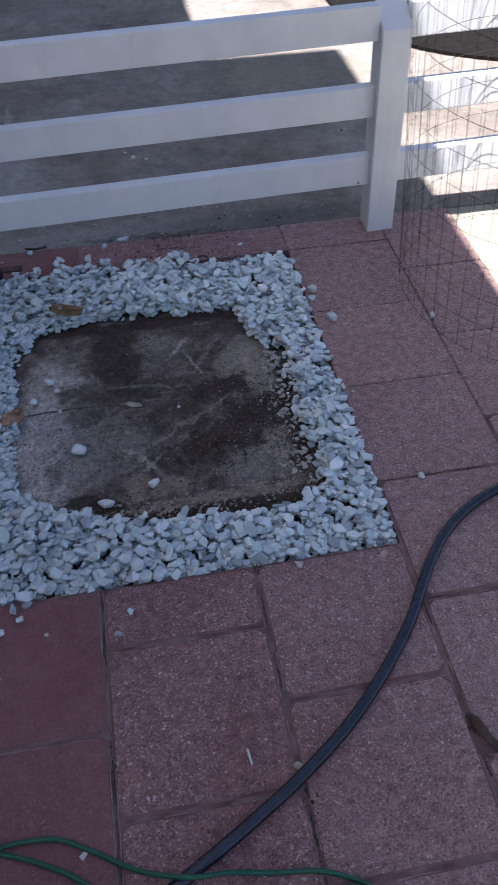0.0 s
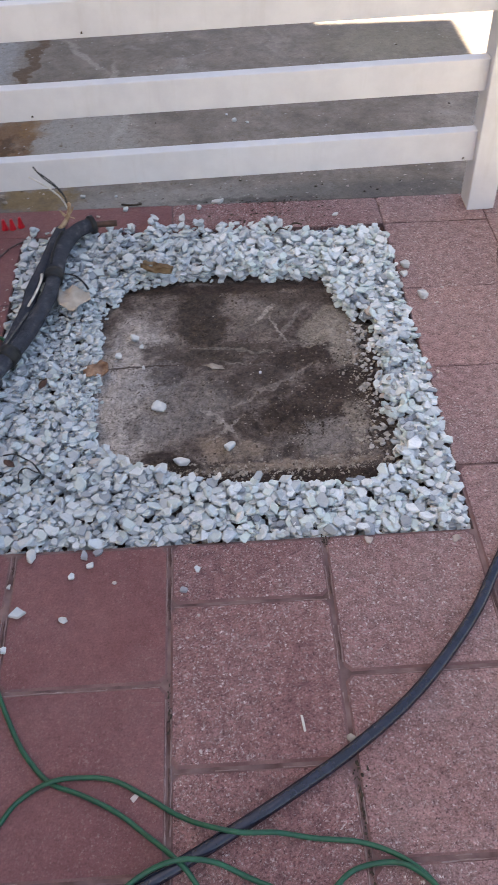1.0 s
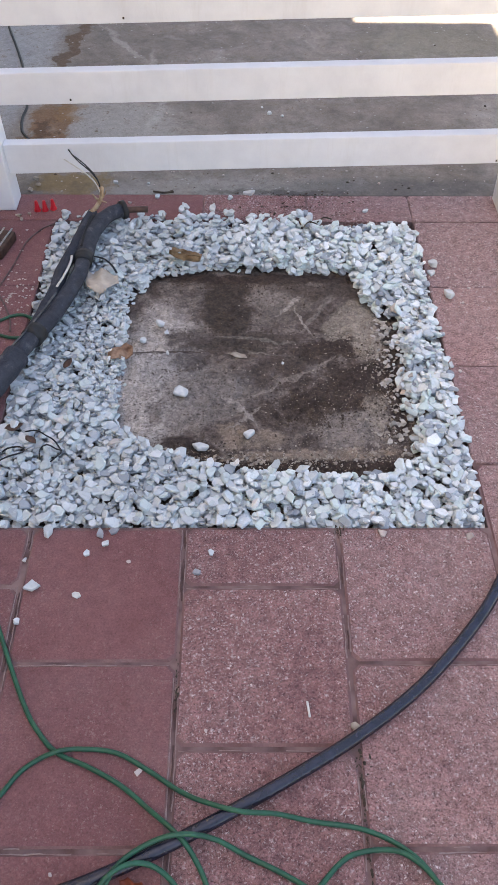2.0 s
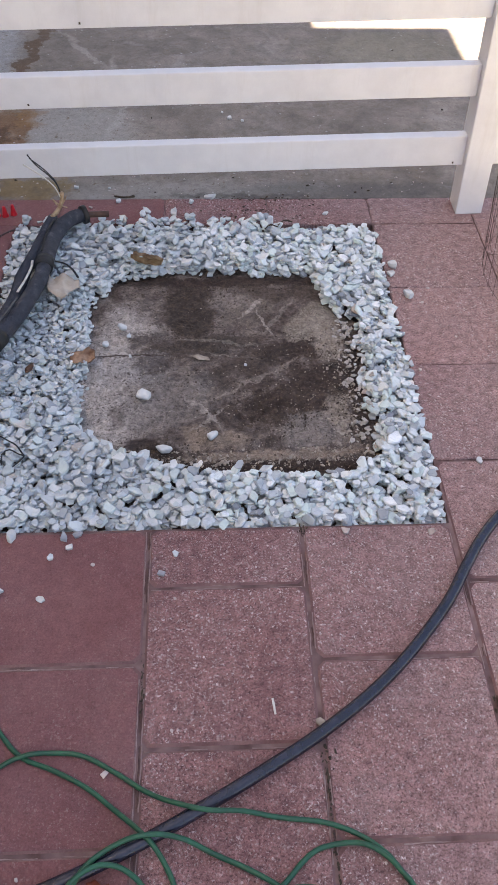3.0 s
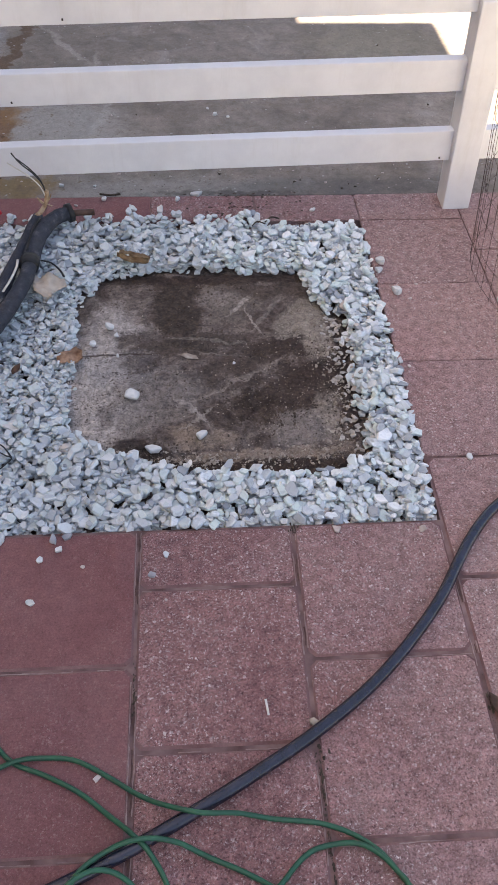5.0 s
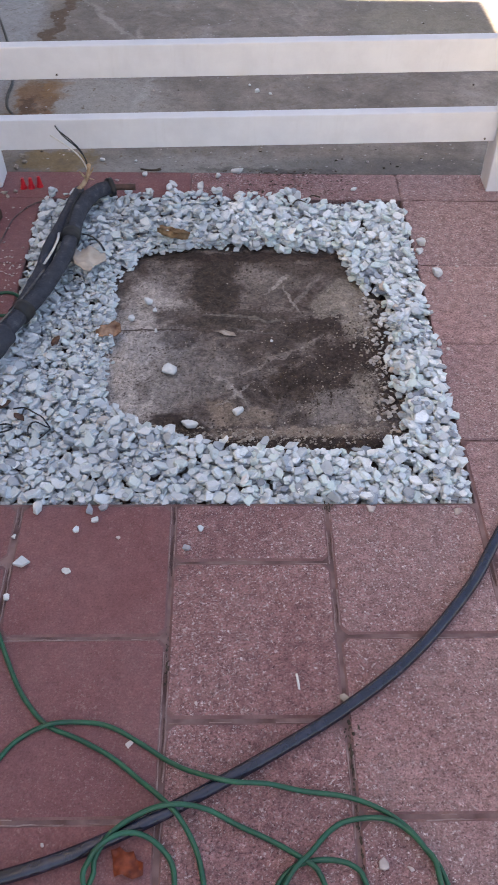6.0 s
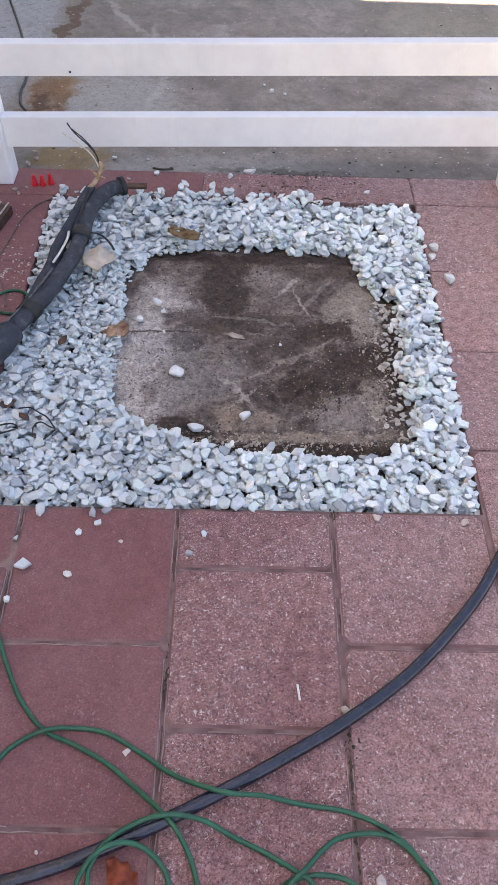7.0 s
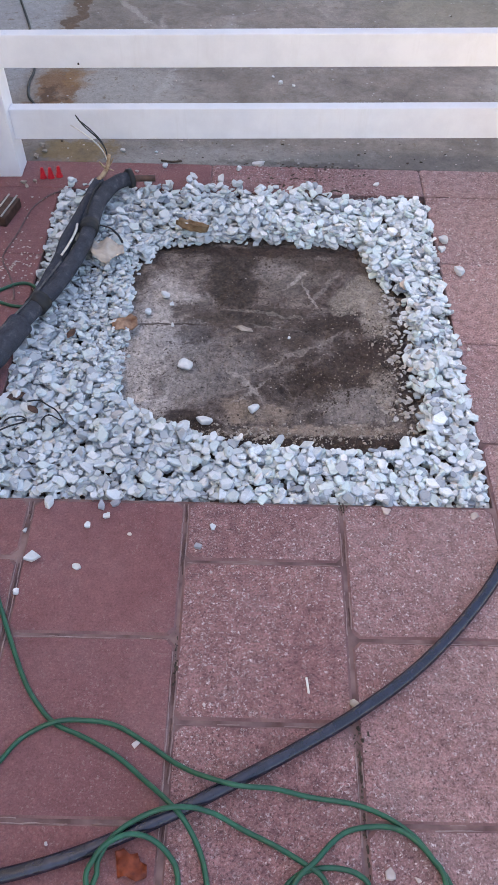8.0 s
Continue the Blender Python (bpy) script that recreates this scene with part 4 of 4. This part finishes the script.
wire_sheath = part("wire_sheath", tube(local(((-0.800, 1.335, 0.088), (-0.784, 1.365, 0.092), (-0.774, 1.395, 0.096), (-0.768, 1.412, 0.112), (-0.765, 1.418, 0.140))), 0.0085, 8, 1.0, 0.45, 8), DEAD_LEAF, lineset, "frayed tan cable sheath", True)
for dx, dy, dz in ((-0.030, 0.010, 0.020), (0.022, 0.012, 0.034), (-0.016, -0.020, 0.044), (0.026, -0.016, 0.012)):
    part("frayed_strand", tube(local(((-0.772, 1.400, 0.095), (-0.772 + dx * 0.6, 1.400 + dy, 0.098 + dz * 0.3), (-0.772 + dx, 1.400 + dy * 1.6, 0.092 + dz))), 0.0032, 6, 0.6, 0.3, dx * 90), DEAD_LEAF, wire_sheath, smooth=True)
part("split_sleeve_edge", tube(local(((-0.806, 1.12, 0.090), (-0.804, 1.18, 0.093), (-0.798, 1.25, 0.094), (-0.786, 1.31, 0.094))), 0.0055, 6, 0.7, 0.3, 4), TAPE, upper_sleeve, "dark open slit of the sleeve", True)
part("black_wire", tube(local(((-0.768, 1.415, 0.115), (-0.775, 1.42, 0.165), (-0.800, 1.42, 0.205), (-0.832, 1.42, 0.238), (-0.850, 1.42, 0.262), (-0.863, 1.42, 0.286))), 0.0024, 6), BLACK_INSULATION, wire_sheath, smooth=True)
part("black_wire", tube(local(((-0.765, 1.415, 0.115), (-0.780, 1.43, 0.170), (-0.806, 1.432, 0.210), (-0.828, 1.43, 0.236), (-0.852, 1.43, 0.258))), 0.0022, 6), BLACK_INSULATION, wire_sheath, smooth=True)
part("white_wire", tube(local(((-0.768, 1.412, 0.115), (-0.785, 1.41, 0.165), (-0.812, 1.408, 0.200), (-0.845, 1.405, 0.230), (-0.880, 1.40, 0.260))), 0.0024, 6), WHITE_INSULATION, wire_sheath, "stripped white wire", True)
part("pull_strip", tube(local(((-0.858, 0.90, 0.088), (-0.842, 0.96, 0.090), (-0.832, 1.03, 0.088), (-0.835, 1.08, 0.082))), 0.0045, 6, 0.5), WHITE_INSULATION, lineset, "pale strip of cut insulation", True)
part("tape_tail", tube(local(((-0.760, 1.085, 0.075), (-0.725, 1.08, 0.068), (-0.695, 1.055, 0.055), (-0.680, 1.03, 0.046))), 0.004, 6, 0.5), TAPE, lineset, smooth=True)


# ---- leaves, paper, small litter ----
def sheet(name, outline, z, curl, material, thick=0.0012, seed=0.0, fold=0.0):
    """A crumpled scrap: an outline filled with a fine mesh and bent."""
    bm = bmesh.new()
    vs = [bm.verts.new((a, b, 0)) for a, b in outline]
    f = bm.faces.new(vs)
    bmesh.ops.triangulate(bm, faces=[f])
    bmesh.ops.subdivide_edges(bm, edges=list(bm.edges), cuts=3, use_grid_fill=True)
    for v in bm.verts:
        v.co.z = z + fold * abs(v.co.y + 0.15 * v.co.x) + curl * (noise.noise(Vector((v.co.x * 26 + seed, v.co.y * 26, seed))) + 0.5 * noise.noise(Vector((v.co.x * 70, v.co.y * 70 + seed, 2))))
    bmesh.ops.solidify(bm, geom=list(bm.faces), thickness=thick)
    bmesh.ops.recalc_face_normals(bm, faces=bm.faces)
    return part(name, bm, material, smooth=True)


def placed(ob, x, y, turn=0, tip=0):
    ob.matrix_world = pose(x, y, 0, tip, 0, turn)
    return ob


tagged(placed(sheet("paper_scrap", ((-0.065, 0.073), (-0.038, 0.043), (-0.009, 0.056), (0.046, 0.033), (0.054, -0.003), (0.017, -0.040), (0.014, -0.076), (-0.016, -0.065), (-0.050, -0.037), (-0.058, 0.010)), 0.050, 0.020, KRAFT, seed=1.3), -0.722, 0.985, 0), "crumpled beige scrap of paper beside the black pipe", "paper")
def curled_leaf(length, width, radius, start, sweep, seed):
    """A dry leaf rolled along its midrib, one edge standing over the other."""
    bm = bmesh.new()
    rows = []
    for i in range(13):
        u = i / 12
        half = width * (math.sin(math.pi * min(1.0, 0.06 + 0.90 * u)) ** 0.6)
        row = []
        for j in range(9):
            v = j / 8 - 0.5
            a = radians(start + sweep * (v + 0.5))
            r = radius * (0.55 + 0.45 * half / width) * (1 + 0.25 * noise.noise(Vector((u * 5, v * 4, seed))))
            row.append(bm.verts.new((length * (u - 0.5), r * math.cos(a) + 0.25 * half * v, radius + r * math.sin(a) + 0.006 * noise.noise(Vector((u * 7, v * 6, seed + 4))) + 0.010 * (u - 0.5) ** 2)))
        rows.append(row)
    for p, q in zip(rows, rows[1:]):
        for j in range(8):
            bm.faces.new((p[j], p[j + 1], q[j + 1], q[j]))
    bmesh.ops.solidify(bm, geom=list(bm.faces), thickness=0.0010)
    bmesh.ops.recalc_face_normals(bm, faces=bm.faces)
    return part("dead_leaf", bm, DEAD_LEAF, smooth=True)


leaf = curled_leaf(0.110, 0.040, 0.026, -215, 195, 1.0)
leaf.matrix_world = pose(-0.452, 1.148, 0.020, 0, 6, -12)
tagged(leaf, "curled brown dead leaf on the gravel", "leaf")
leaf = sheet("dead_leaf", ((-0.040, 0.020), (-0.022, 0.034), (0.000, 0.024), (0.022, 0.034), (0.038, 0.012), (0.034, -0.018), (0.012, -0.030), (-0.014, -0.024), (-0.034, -0.030), (-0.044, -0.004)), 0.012, 0.022, RUSSET, seed=5.0)
tagged(placed(leaf, -0.632, 0.665, 12), "crumbled russet leaf at the edge of the gravel", "leaf")
tagged(placed(sheet("dead_leaf", ((-0.032, 0.0), (-0.008, 0.011), (0.024, 0.008), (0.034, -0.006), (0.0, -0.010)), SOIL_Z + 0.007, 0.006, CRUMB, seed=8.0), -0.265, 0.690, -12), "pale flat leaf scrap on the bare soil", "leaf")
tagged(placed(sheet("rust_leaf", ((-0.034, 0.016), (-0.020, 0.026), (-0.006, 0.018), (0.008, 0.024), (0.018, 0.010), (0.034, 0.004), (0.036, -0.014), (0.020, -0.028), (0.000, -0.022), (-0.018, -0.026), (-0.024, -0.006)), 0.014, 0.024, RUST_LEAF, seed=11.0), -0.456, -0.862, -10), "crumpled rust-red leaf beside the green cord", "leaf")
line = [Vector((-0.002, 0.018, 0.0025)), Vector((0.0, 0.0, 0.0030)), Vector((0.002, -0.018, 0.0025))]
placed(tagged(part("white_stick", tube(line, 0.0027, 8), BONE_WHITE, smooth=True), "short white plastic stick on a red paver", "stick"), -0.103, -0.495, 0)


def litter_line(name, points, radius, material, label, category):
    x, y, _ = points[0]
    line = smooth_line([(a - x, b - y, c) for a, b, c in points], 0.008)
    return placed(tagged(part(name, tube(line, radius, 6), material, smooth=True), label, category), x, y)


litter_line("old_wire", ((-1.52, 3.35, 0.0), (-1.464, 3.179, 0.0), (-1.385, 2.95, 0.0), (-1.322, 2.755, 0.0), (-1.255, 2.50, 0.0), (-1.224, 2.327, 0.0), (-1.225, 2.21, 0.0), (-1.205, 2.10, 0.0), (-1.165, 2.03, 0.0), (-1.10, 1.93, 0.0)), 0.0062, BLACK_INSULATION, "thin black wire lying on the concrete slab", "wire")
litter_line("thin_wire", ((-0.945, 1.395, 0.004), (-0.992, 1.360, 0.004), (-1.035, 1.285, 0.004), (-1.048, 1.222, 0.004), (-1.061, 1.129, 0.004), (-1.084, 1.014, 0.004), (-1.078, 0.965, 0.004), (-1.048, 0.907, 0.004), (-1.019, 0.839, 0.005), (-1.0, 0.762, 0.016)), 0.0028, DUSTY_WIRE, "thin dusty wire on the pavers beside the gravel", "wire")
litter_line("wire_scrap", ((-0.923, 0.202, 0.030), (-0.898, 0.212, 0.036), (-0.856, 0.230, 0.038), (-0.872, 0.248, 0.036), (-0.905, 0.244, 0.034), (-0.919, 0.233, 0.030)), 0.0026, BLACK_INSULATION, "curled black scrap of wire on the gravel", "wire")
litter_line("wire_scrap", ((-0.868, 0.311, 0.030), (-0.833, 0.306, 0.040), (-0.802, 0.286, 0.040), (-0.779, 0.271, 0.038), (-0.754, 0.238, 0.030)), 0.0024, BLACK_INSULATION, "curled black scrap of wire on the gravel", "wire")
litter_line("wire_scrap", ((-0.812, 0.210, 0.026), (-0.814, 0.241, 0.034), (-0.796, 0.253, 0.040), (-0.767, 0.238, 0.038), (-0.753, 0.231, 0.034), (-0.781, 0.202, 0.026)), 0.0022, BLACK_INSULATION, "curled black scrap of wire on the gravel", "wire")
for x, y, size, turn in ((-0.906, 0.333, 1.0, 20), (-0.849, 0.284, 0.8, -35), (-0.79, 0.60, 0.9, 70)):
    scrap = sheet("dead_leaf", tuple((a * size, b * size) for a, b in ((-0.026, 0.0), (-0.010, 0.014), (0.014, 0.011), (0.028, -0.002), (0.008, -0.014), (-0.014, -0.011))), 0.026, 0.010, BROWN_WOOD, seed=x * 9)
    tagged(placed(scrap, x, y, turn), "small dark brown leaf scrap on the gravel", "leaf")
scrap = sheet("dead_leaf", ((-0.010, 0.050), (0.006, 0.030), (0.012, -0.010), (0.020, -0.046), (0.004, -0.056), (-0.008, -0.020), (-0.016, 0.020)), 0.006, 0.008, BROWN_WOOD, seed=4.4)
tagged(placed(scrap, 0.418, -0.535, 10), "narrow dark brown leaf caught in a paver joint", "leaf")
litter_line("twig", ((-0.60, 1.615, 0.004), (-0.56, 1.600, 0.008), (-0.52, 1.610, 0.006)), 0.004, TWIG, "short dark twig at the edge of the slab", "twig")
litter_line("twig", ((0.03, 1.365, 0.030), (0.055, 1.385, 0.038), (0.085, 1.38, 0.034)), 0.0026, TWIG, "short dark twig lying on the gravel", "twig")
litter_line("twig", ((-0.02, 1.34, 0.030), (0.0, 1.36, 0.036), (0.03, 1.35, 0.032)), 0.0024, TWIG, "short dark twig lying on the gravel", "twig")
cv, cf, cn = [], [], 0
for k in range(260):
    cx, cy, wx, wy = ((0.004, -0.60, 0.008, 0.018), (0.001, -0.67, 0.0022, 0.035), (0.002, -0.80, 0.0022, 0.05), (0.401, -0.53, 0.0035, 0.030), (0.0, -0.012, 0.007, 0.008), (-0.398, -0.44, 0.004, 0.05))[k % 6]
    x, y = cx + wx * rng.normal(), cy + wy * rng.normal()
    shape, tris = CRUMB_SHAPES[rng.integers(len(CRUMB_SHAPES))]
    size = 0.0012 + 0.005 * rng.random() ** 3
    cv.extend(shape * (size * 0.55, size * rng.uniform(0.8, 2.4), size * 0.5) + (x, y, -0.001 + size * 0.15))
    cf.extend(tuple(i + cn for i in t) for t in tris)
    cn += len(shape)
tagged(new("joint_litter", mesh_of("joint_litter", cv, cf, TWIG)), "dark crumbs of dirt and plant litter in the paver joints", "litter", kind="stuff")
pebble(-0.003, -0.535, 0.011, CRUMB, label="flat brownish chip in a paver joint")


def wire_nut(x, y):
    nut = empty("wire_nut", x, y, 0)
    tagged(nut, "red plastic wire connector cap standing on the pavers", "wire connector", "red wire connector caps")
    bm = bmesh.new()
    bmesh.ops.create_cone(bm, cap_ends=True, segments=12, radius1=0.0105, radius2=0.0055, depth=0.036)
    bmesh.ops.bevel(bm, geom=[e for e in bm.edges if e.calc_length() < 0.004], offset=0.001, segments=1, affect="EDGES")
    bmesh.ops.translate(bm, vec=(0, 0, 0.024), verts=bm.verts)
    part("cap", bm, RED_CAP, nut)
    bm = bmesh.new()
    bmesh.ops.create_cone(bm, cap_ends=True, segments=12, radius1=0.0135, radius2=0.0110, depth=0.010)
    bmesh.ops.translate(bm, vec=(0, 0, 0.0055), verts=bm.verts)
    part("skirt", bm, RED_CAP, nut)
    return nut


for x, y in ((-1.034, 1.482), (-1.005, 1.484), (-0.975, 1.494)):
    wire_nut(x, y)

for x, y, s in ((-1.085, 1.625, 0.016), (-1.06, 1.66, 0.012), (-1.075, 1.70, 0.014), (-1.10, 1.445, 0.012), (-1.06, 1.455, 0.008), (-1.085, 1.42, 0.009)):
    pebble(x, y, s, CRUMB, group="stones by the fence post", label="dusty brown stone at the foot of the white post")

trap = empty("wooden_block", -1.12, 1.235, 0)
tagged(trap, "small dark brown wooden block with pale metal strips", "block")
part("block_body", box(-0.030, 0.028, -0.066, 0.064, 0.0, 0.036, 0.004), BROWN_WOOD, trap)
for x in (-0.018, 0.012):
    part("strip", box(x - 0.003, x + 0.003, -0.060, 0.075, 0.0362, 0.0395, 0.001), STEEL, trap, "pale metal strip")
trap.rotation_euler = (0, 0, radians(-13))

cv, cf, cn = [], [], 0
for k in range(150):
    x, y = (-1.03 + rng.normal(0, 0.045), 0.98 + rng.normal(0, 0.055)) if k < 90 else (rng.uniform(-1.15, -0.97), rng.uniform(0.2, 1.45))
    if x > -0.965:
        continue
    shape, tris = CRUMB_SHAPES[rng.integers(len(CRUMB_SHAPES))]
    s = rng.uniform(0.0015, 0.0065)
    cv.extend(shape * s + (x, y, s * 0.4))
    cf.extend(tuple(i + cn for i in t) for t in tris)
    cn += len(shape)
tagged(new("stone_chips", mesh_of("stone_chips", cv, cf, PINK_PEBBLE)), "pale stone chips strewn on the pavers", "chips", kind="stuff")

for name, amount, material, label in (("slab_grit", 90, TWIG, "dark bits of dirt strewn on the concrete slab"), ("slab_chips", 110, PINK_PEBBLE, "pale chips strewn on the concrete slab")):
    cv, cf, cn = [], [], 0
    for k in range(amount):
        x, y = rng.uniform(-1.05, 1.0), SLAB_EDGE + 0.02 + abs(rng.normal(0, 0.18 if k % 3 else 0.9))
        if y > 4.2:
            continue
        shape, tris = CRUMB_SHAPES[rng.integers(len(CRUMB_SHAPES))]
        size = 0.0018 + 0.0065 * rng.random() ** 4
        cv.extend(shape * size + (x, y, -0.004 + size * 0.35))
        cf.extend(tuple(i + cn for i in t) for t in tris)
        cn += len(shape)
    tagged(new(name, mesh_of(name, cv, cf, material)), label, "litter", kind="stuff")

# ---- pavers, laid in columns with the rows shifted by half ----
PAVER_MESHES = {}


def paver_mesh(w, d, material, tight):
    key = (round(w, 3), round(d, 3), material.name, tight)
    if key not in PAVER_MESHES:
        # rings of twelve points: rounded corners, worn uneven edges
        k = 0.009 if tight else 0.016
        v = []
        for inset, z, wear in ((0.0, -0.03, 0.0), (0.0, -0.0032 if tight else -0.0055, 0.0012), (0.0034 if tight else 0.0070, 0.0, 0.0014 if tight else 0.0022)):
            a, b = w / 2 - inset, d / 2 - inset
            ring = [(k - a, -b), (random.uniform(-0.3, 0.3) * a, -b), (a - k, -b), (a, k - b), (a, random.uniform(-0.3, 0.3) * b), (a, b - k), (a - k, b), (random.uniform(-0.3, 0.3) * a, b), (k - a, b), (-a, b - k), (-a, random.uniform(-0.3, 0.3) * b), (-a, k - b)]
            v += [(x - math.copysign(random.uniform(0, wear), x), y - math.copysign(random.uniform(0, wear), y), z) for x, y in ring]
        f = [tuple(range(24, 36))]
        for r in (0, 12):
            f += [(r + k, r + (k + 1) % 12, r + 12 + (k + 1) % 12, r + 12 + k) for k in range(12)]
        me = PAVER_MESHES[key] = mesh_of("paver", v, f, material)
        me.materials.append(material if tight else PAVER_EDGE)
        for poly in me.polygons:
            poly.material_index = 1 if 12 < poly.index else 0
    return PAVER_MESHES[key]


def lay_paver(x0, x1, y0, y1, material):
    tight = y0 > 0.05
    gap_x, gap_y = (0.0014, 0.0009) if tight else (0.0024, 0.0014)
    if x1 - x0 < 0.03 or y1 - y0 < 0.03:
        return
    ob = new("paver", paver_mesh(x1 - x0 - 2 * gap_x, y1 - y0 - 2 * gap_y, material, tight))
    ob.parent = pavement
    ob.matrix_basis = pose((x0 + x1) / 2 + random.uniform(-0.001, 0.001), (y0 + y1) / 2 + random.uniform(-0.0015, 0.0015), random.uniform(-0.0012, 0.0006), random.uniform(-0.12, 0.12), random.uniform(-0.12, 0.12), random.uniform(-0.15, 0.15))


for col in range(-6, 3):
    x0, x1 = col * TILE, min((col + 1) * TILE, 1.108)
    first = -0.18 if col % 2 else -0.383
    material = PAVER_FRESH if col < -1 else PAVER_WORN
    for row in range(-11, 6):
        y0, y1 = first + row * TILE, min(first + (row + 1) * TILE, SLAB_EDGE - 0.002)
        if y1 - y0 < 0.03:
            continue
        if abs(y1 - HOLE[2]) < 0.03:
            y1 = HOLE[2]
        if abs(y0 - HOLE[2]) < 0.03:
            y0 = HOLE[2]
        if x1 <= HOLE[0] + 1e-6 or x0 >= HOLE[1] - 1e-6:
            lay_paver(x0, x1, y0, y1, material)
            continue
        if y0 < HOLE[2]:
            lay_paver(x0, x1, y0, min(y1, HOLE[2]), material)
        if y1 > HOLE[3]:
            lay_paver(x0, x1, max(y0, HOLE[3]), y1, material)
        if x0 < HOLE[0] and y1 > HOLE[2] and y0 < HOLE[3]:
            lay_paver(x0, HOLE[0], max(y0, HOLE[2]), min(y1, HOLE[3]), material)

# ---- lime and dirt in the joints: thin wandering ridges along the paver edges ----
def joint_lines(name, material, runs, width, z, label):
    """Runs of start, end, share kept; each one becomes broken, wavering strips with a raised middle."""
    verts, faces = [], []
    for (ax, ay), (bx, by), keep in runs:
        n = max(2, int(math.dist((ax, ay), (bx, by)) / 0.008))
        ux, uy = (bx - ax) / n, (by - ay) / n
        size = math.hypot(ux, uy)
        sx, sy = -uy / size, ux / size
        last = None
        for i in range(n + 1):
            x, y = ax + ux * i, ay + uy * i
            off = 0.0022 * noise.noise(Vector((x * 30, y * 30, 2.0))) + 0.0010 * noise.noise(Vector((x * 110, y * 110, 5.0)))
            half = width * (0.5 + 0.45 * noise.noise(Vector((x * 60, y * 60, 9.0))))
            here = 0.5 + 0.9 * noise.noise(Vector((x * 11, y * 11, 4.0))) < keep
            if not here:
                last = None
                continue
            at = len(verts)
            verts += [(x + sx * (off - half), y + sy * (off - half), z - 0.0012), (x + sx * off, y + sy * off, z), (x + sx * (off + half), y + sy * (off + half), z - 0.0012)]
            if last is not None:
                faces += [(last, at, at + 1, last + 1), (last + 1, at + 1, at + 2, last + 2)]
            last = at
    ob = new(name, mesh_of(name, verts, faces, material))
    ob.parent = pavement
    return tagged(ob, label, kind="stuff")


lime, dirt = [], []
for col in range(-3, 3):
    first = -0.18 if col % 2 else -0.383
    x0, x1 = col * TILE + 0.012, min((col + 1) * TILE, 1.108) - 0.012
    for row in range(-2, 6):
        y = first + row * TILE
        if y > SLAB_EDGE - 0.05 or (HOLE[2] - 0.05 < y < HOLE[3] + 0.05 and x1 > HOLE[0] and x0 < HOLE[1]):
            continue
        if y > 0.05:
            dirt.append(((x0, y), (x1, y), 0.50))
            continue
        lime += [((x0, y - 0.006), (x1, y - 0.006), 0.58), ((x0, y + 0.004), (x1, y + 0.004), 0.14)]
    x = col * TILE
    for y0, y1 in ((-1.2, HOLE[2] - 0.01), (HOLE[2] + 0.01, SLAB_EDGE - 0.01)):
        if y0 > 0 and HOLE[0] < x < HOLE[1] + 0.002:
            continue
        if y0 > 0:
            dirt.append(((x, y0), (x, y1), 0.55))
            continue
        lime += [((x - 0.0062, y0), (x - 0.0062, y1), 0.58), ((x + 0.0058, y0), (x + 0.0058, y1), 0.46)]
        dirt += [((x + 0.0010, y0), (x + 0.0010, y1), 0.38), ((x - 0.0030, y0), (x - 0.0030, y1), 0.16)]
joint_lines("joint_lime", EFFLORESCENCE, lime, 0.0026, 0.0004, "thin pale lime lines along the paver joints")
joint_lines("joint_dirt", CREVICE, dirt, 0.0030, -0.0016, "dark dirt lines in the paver joints")
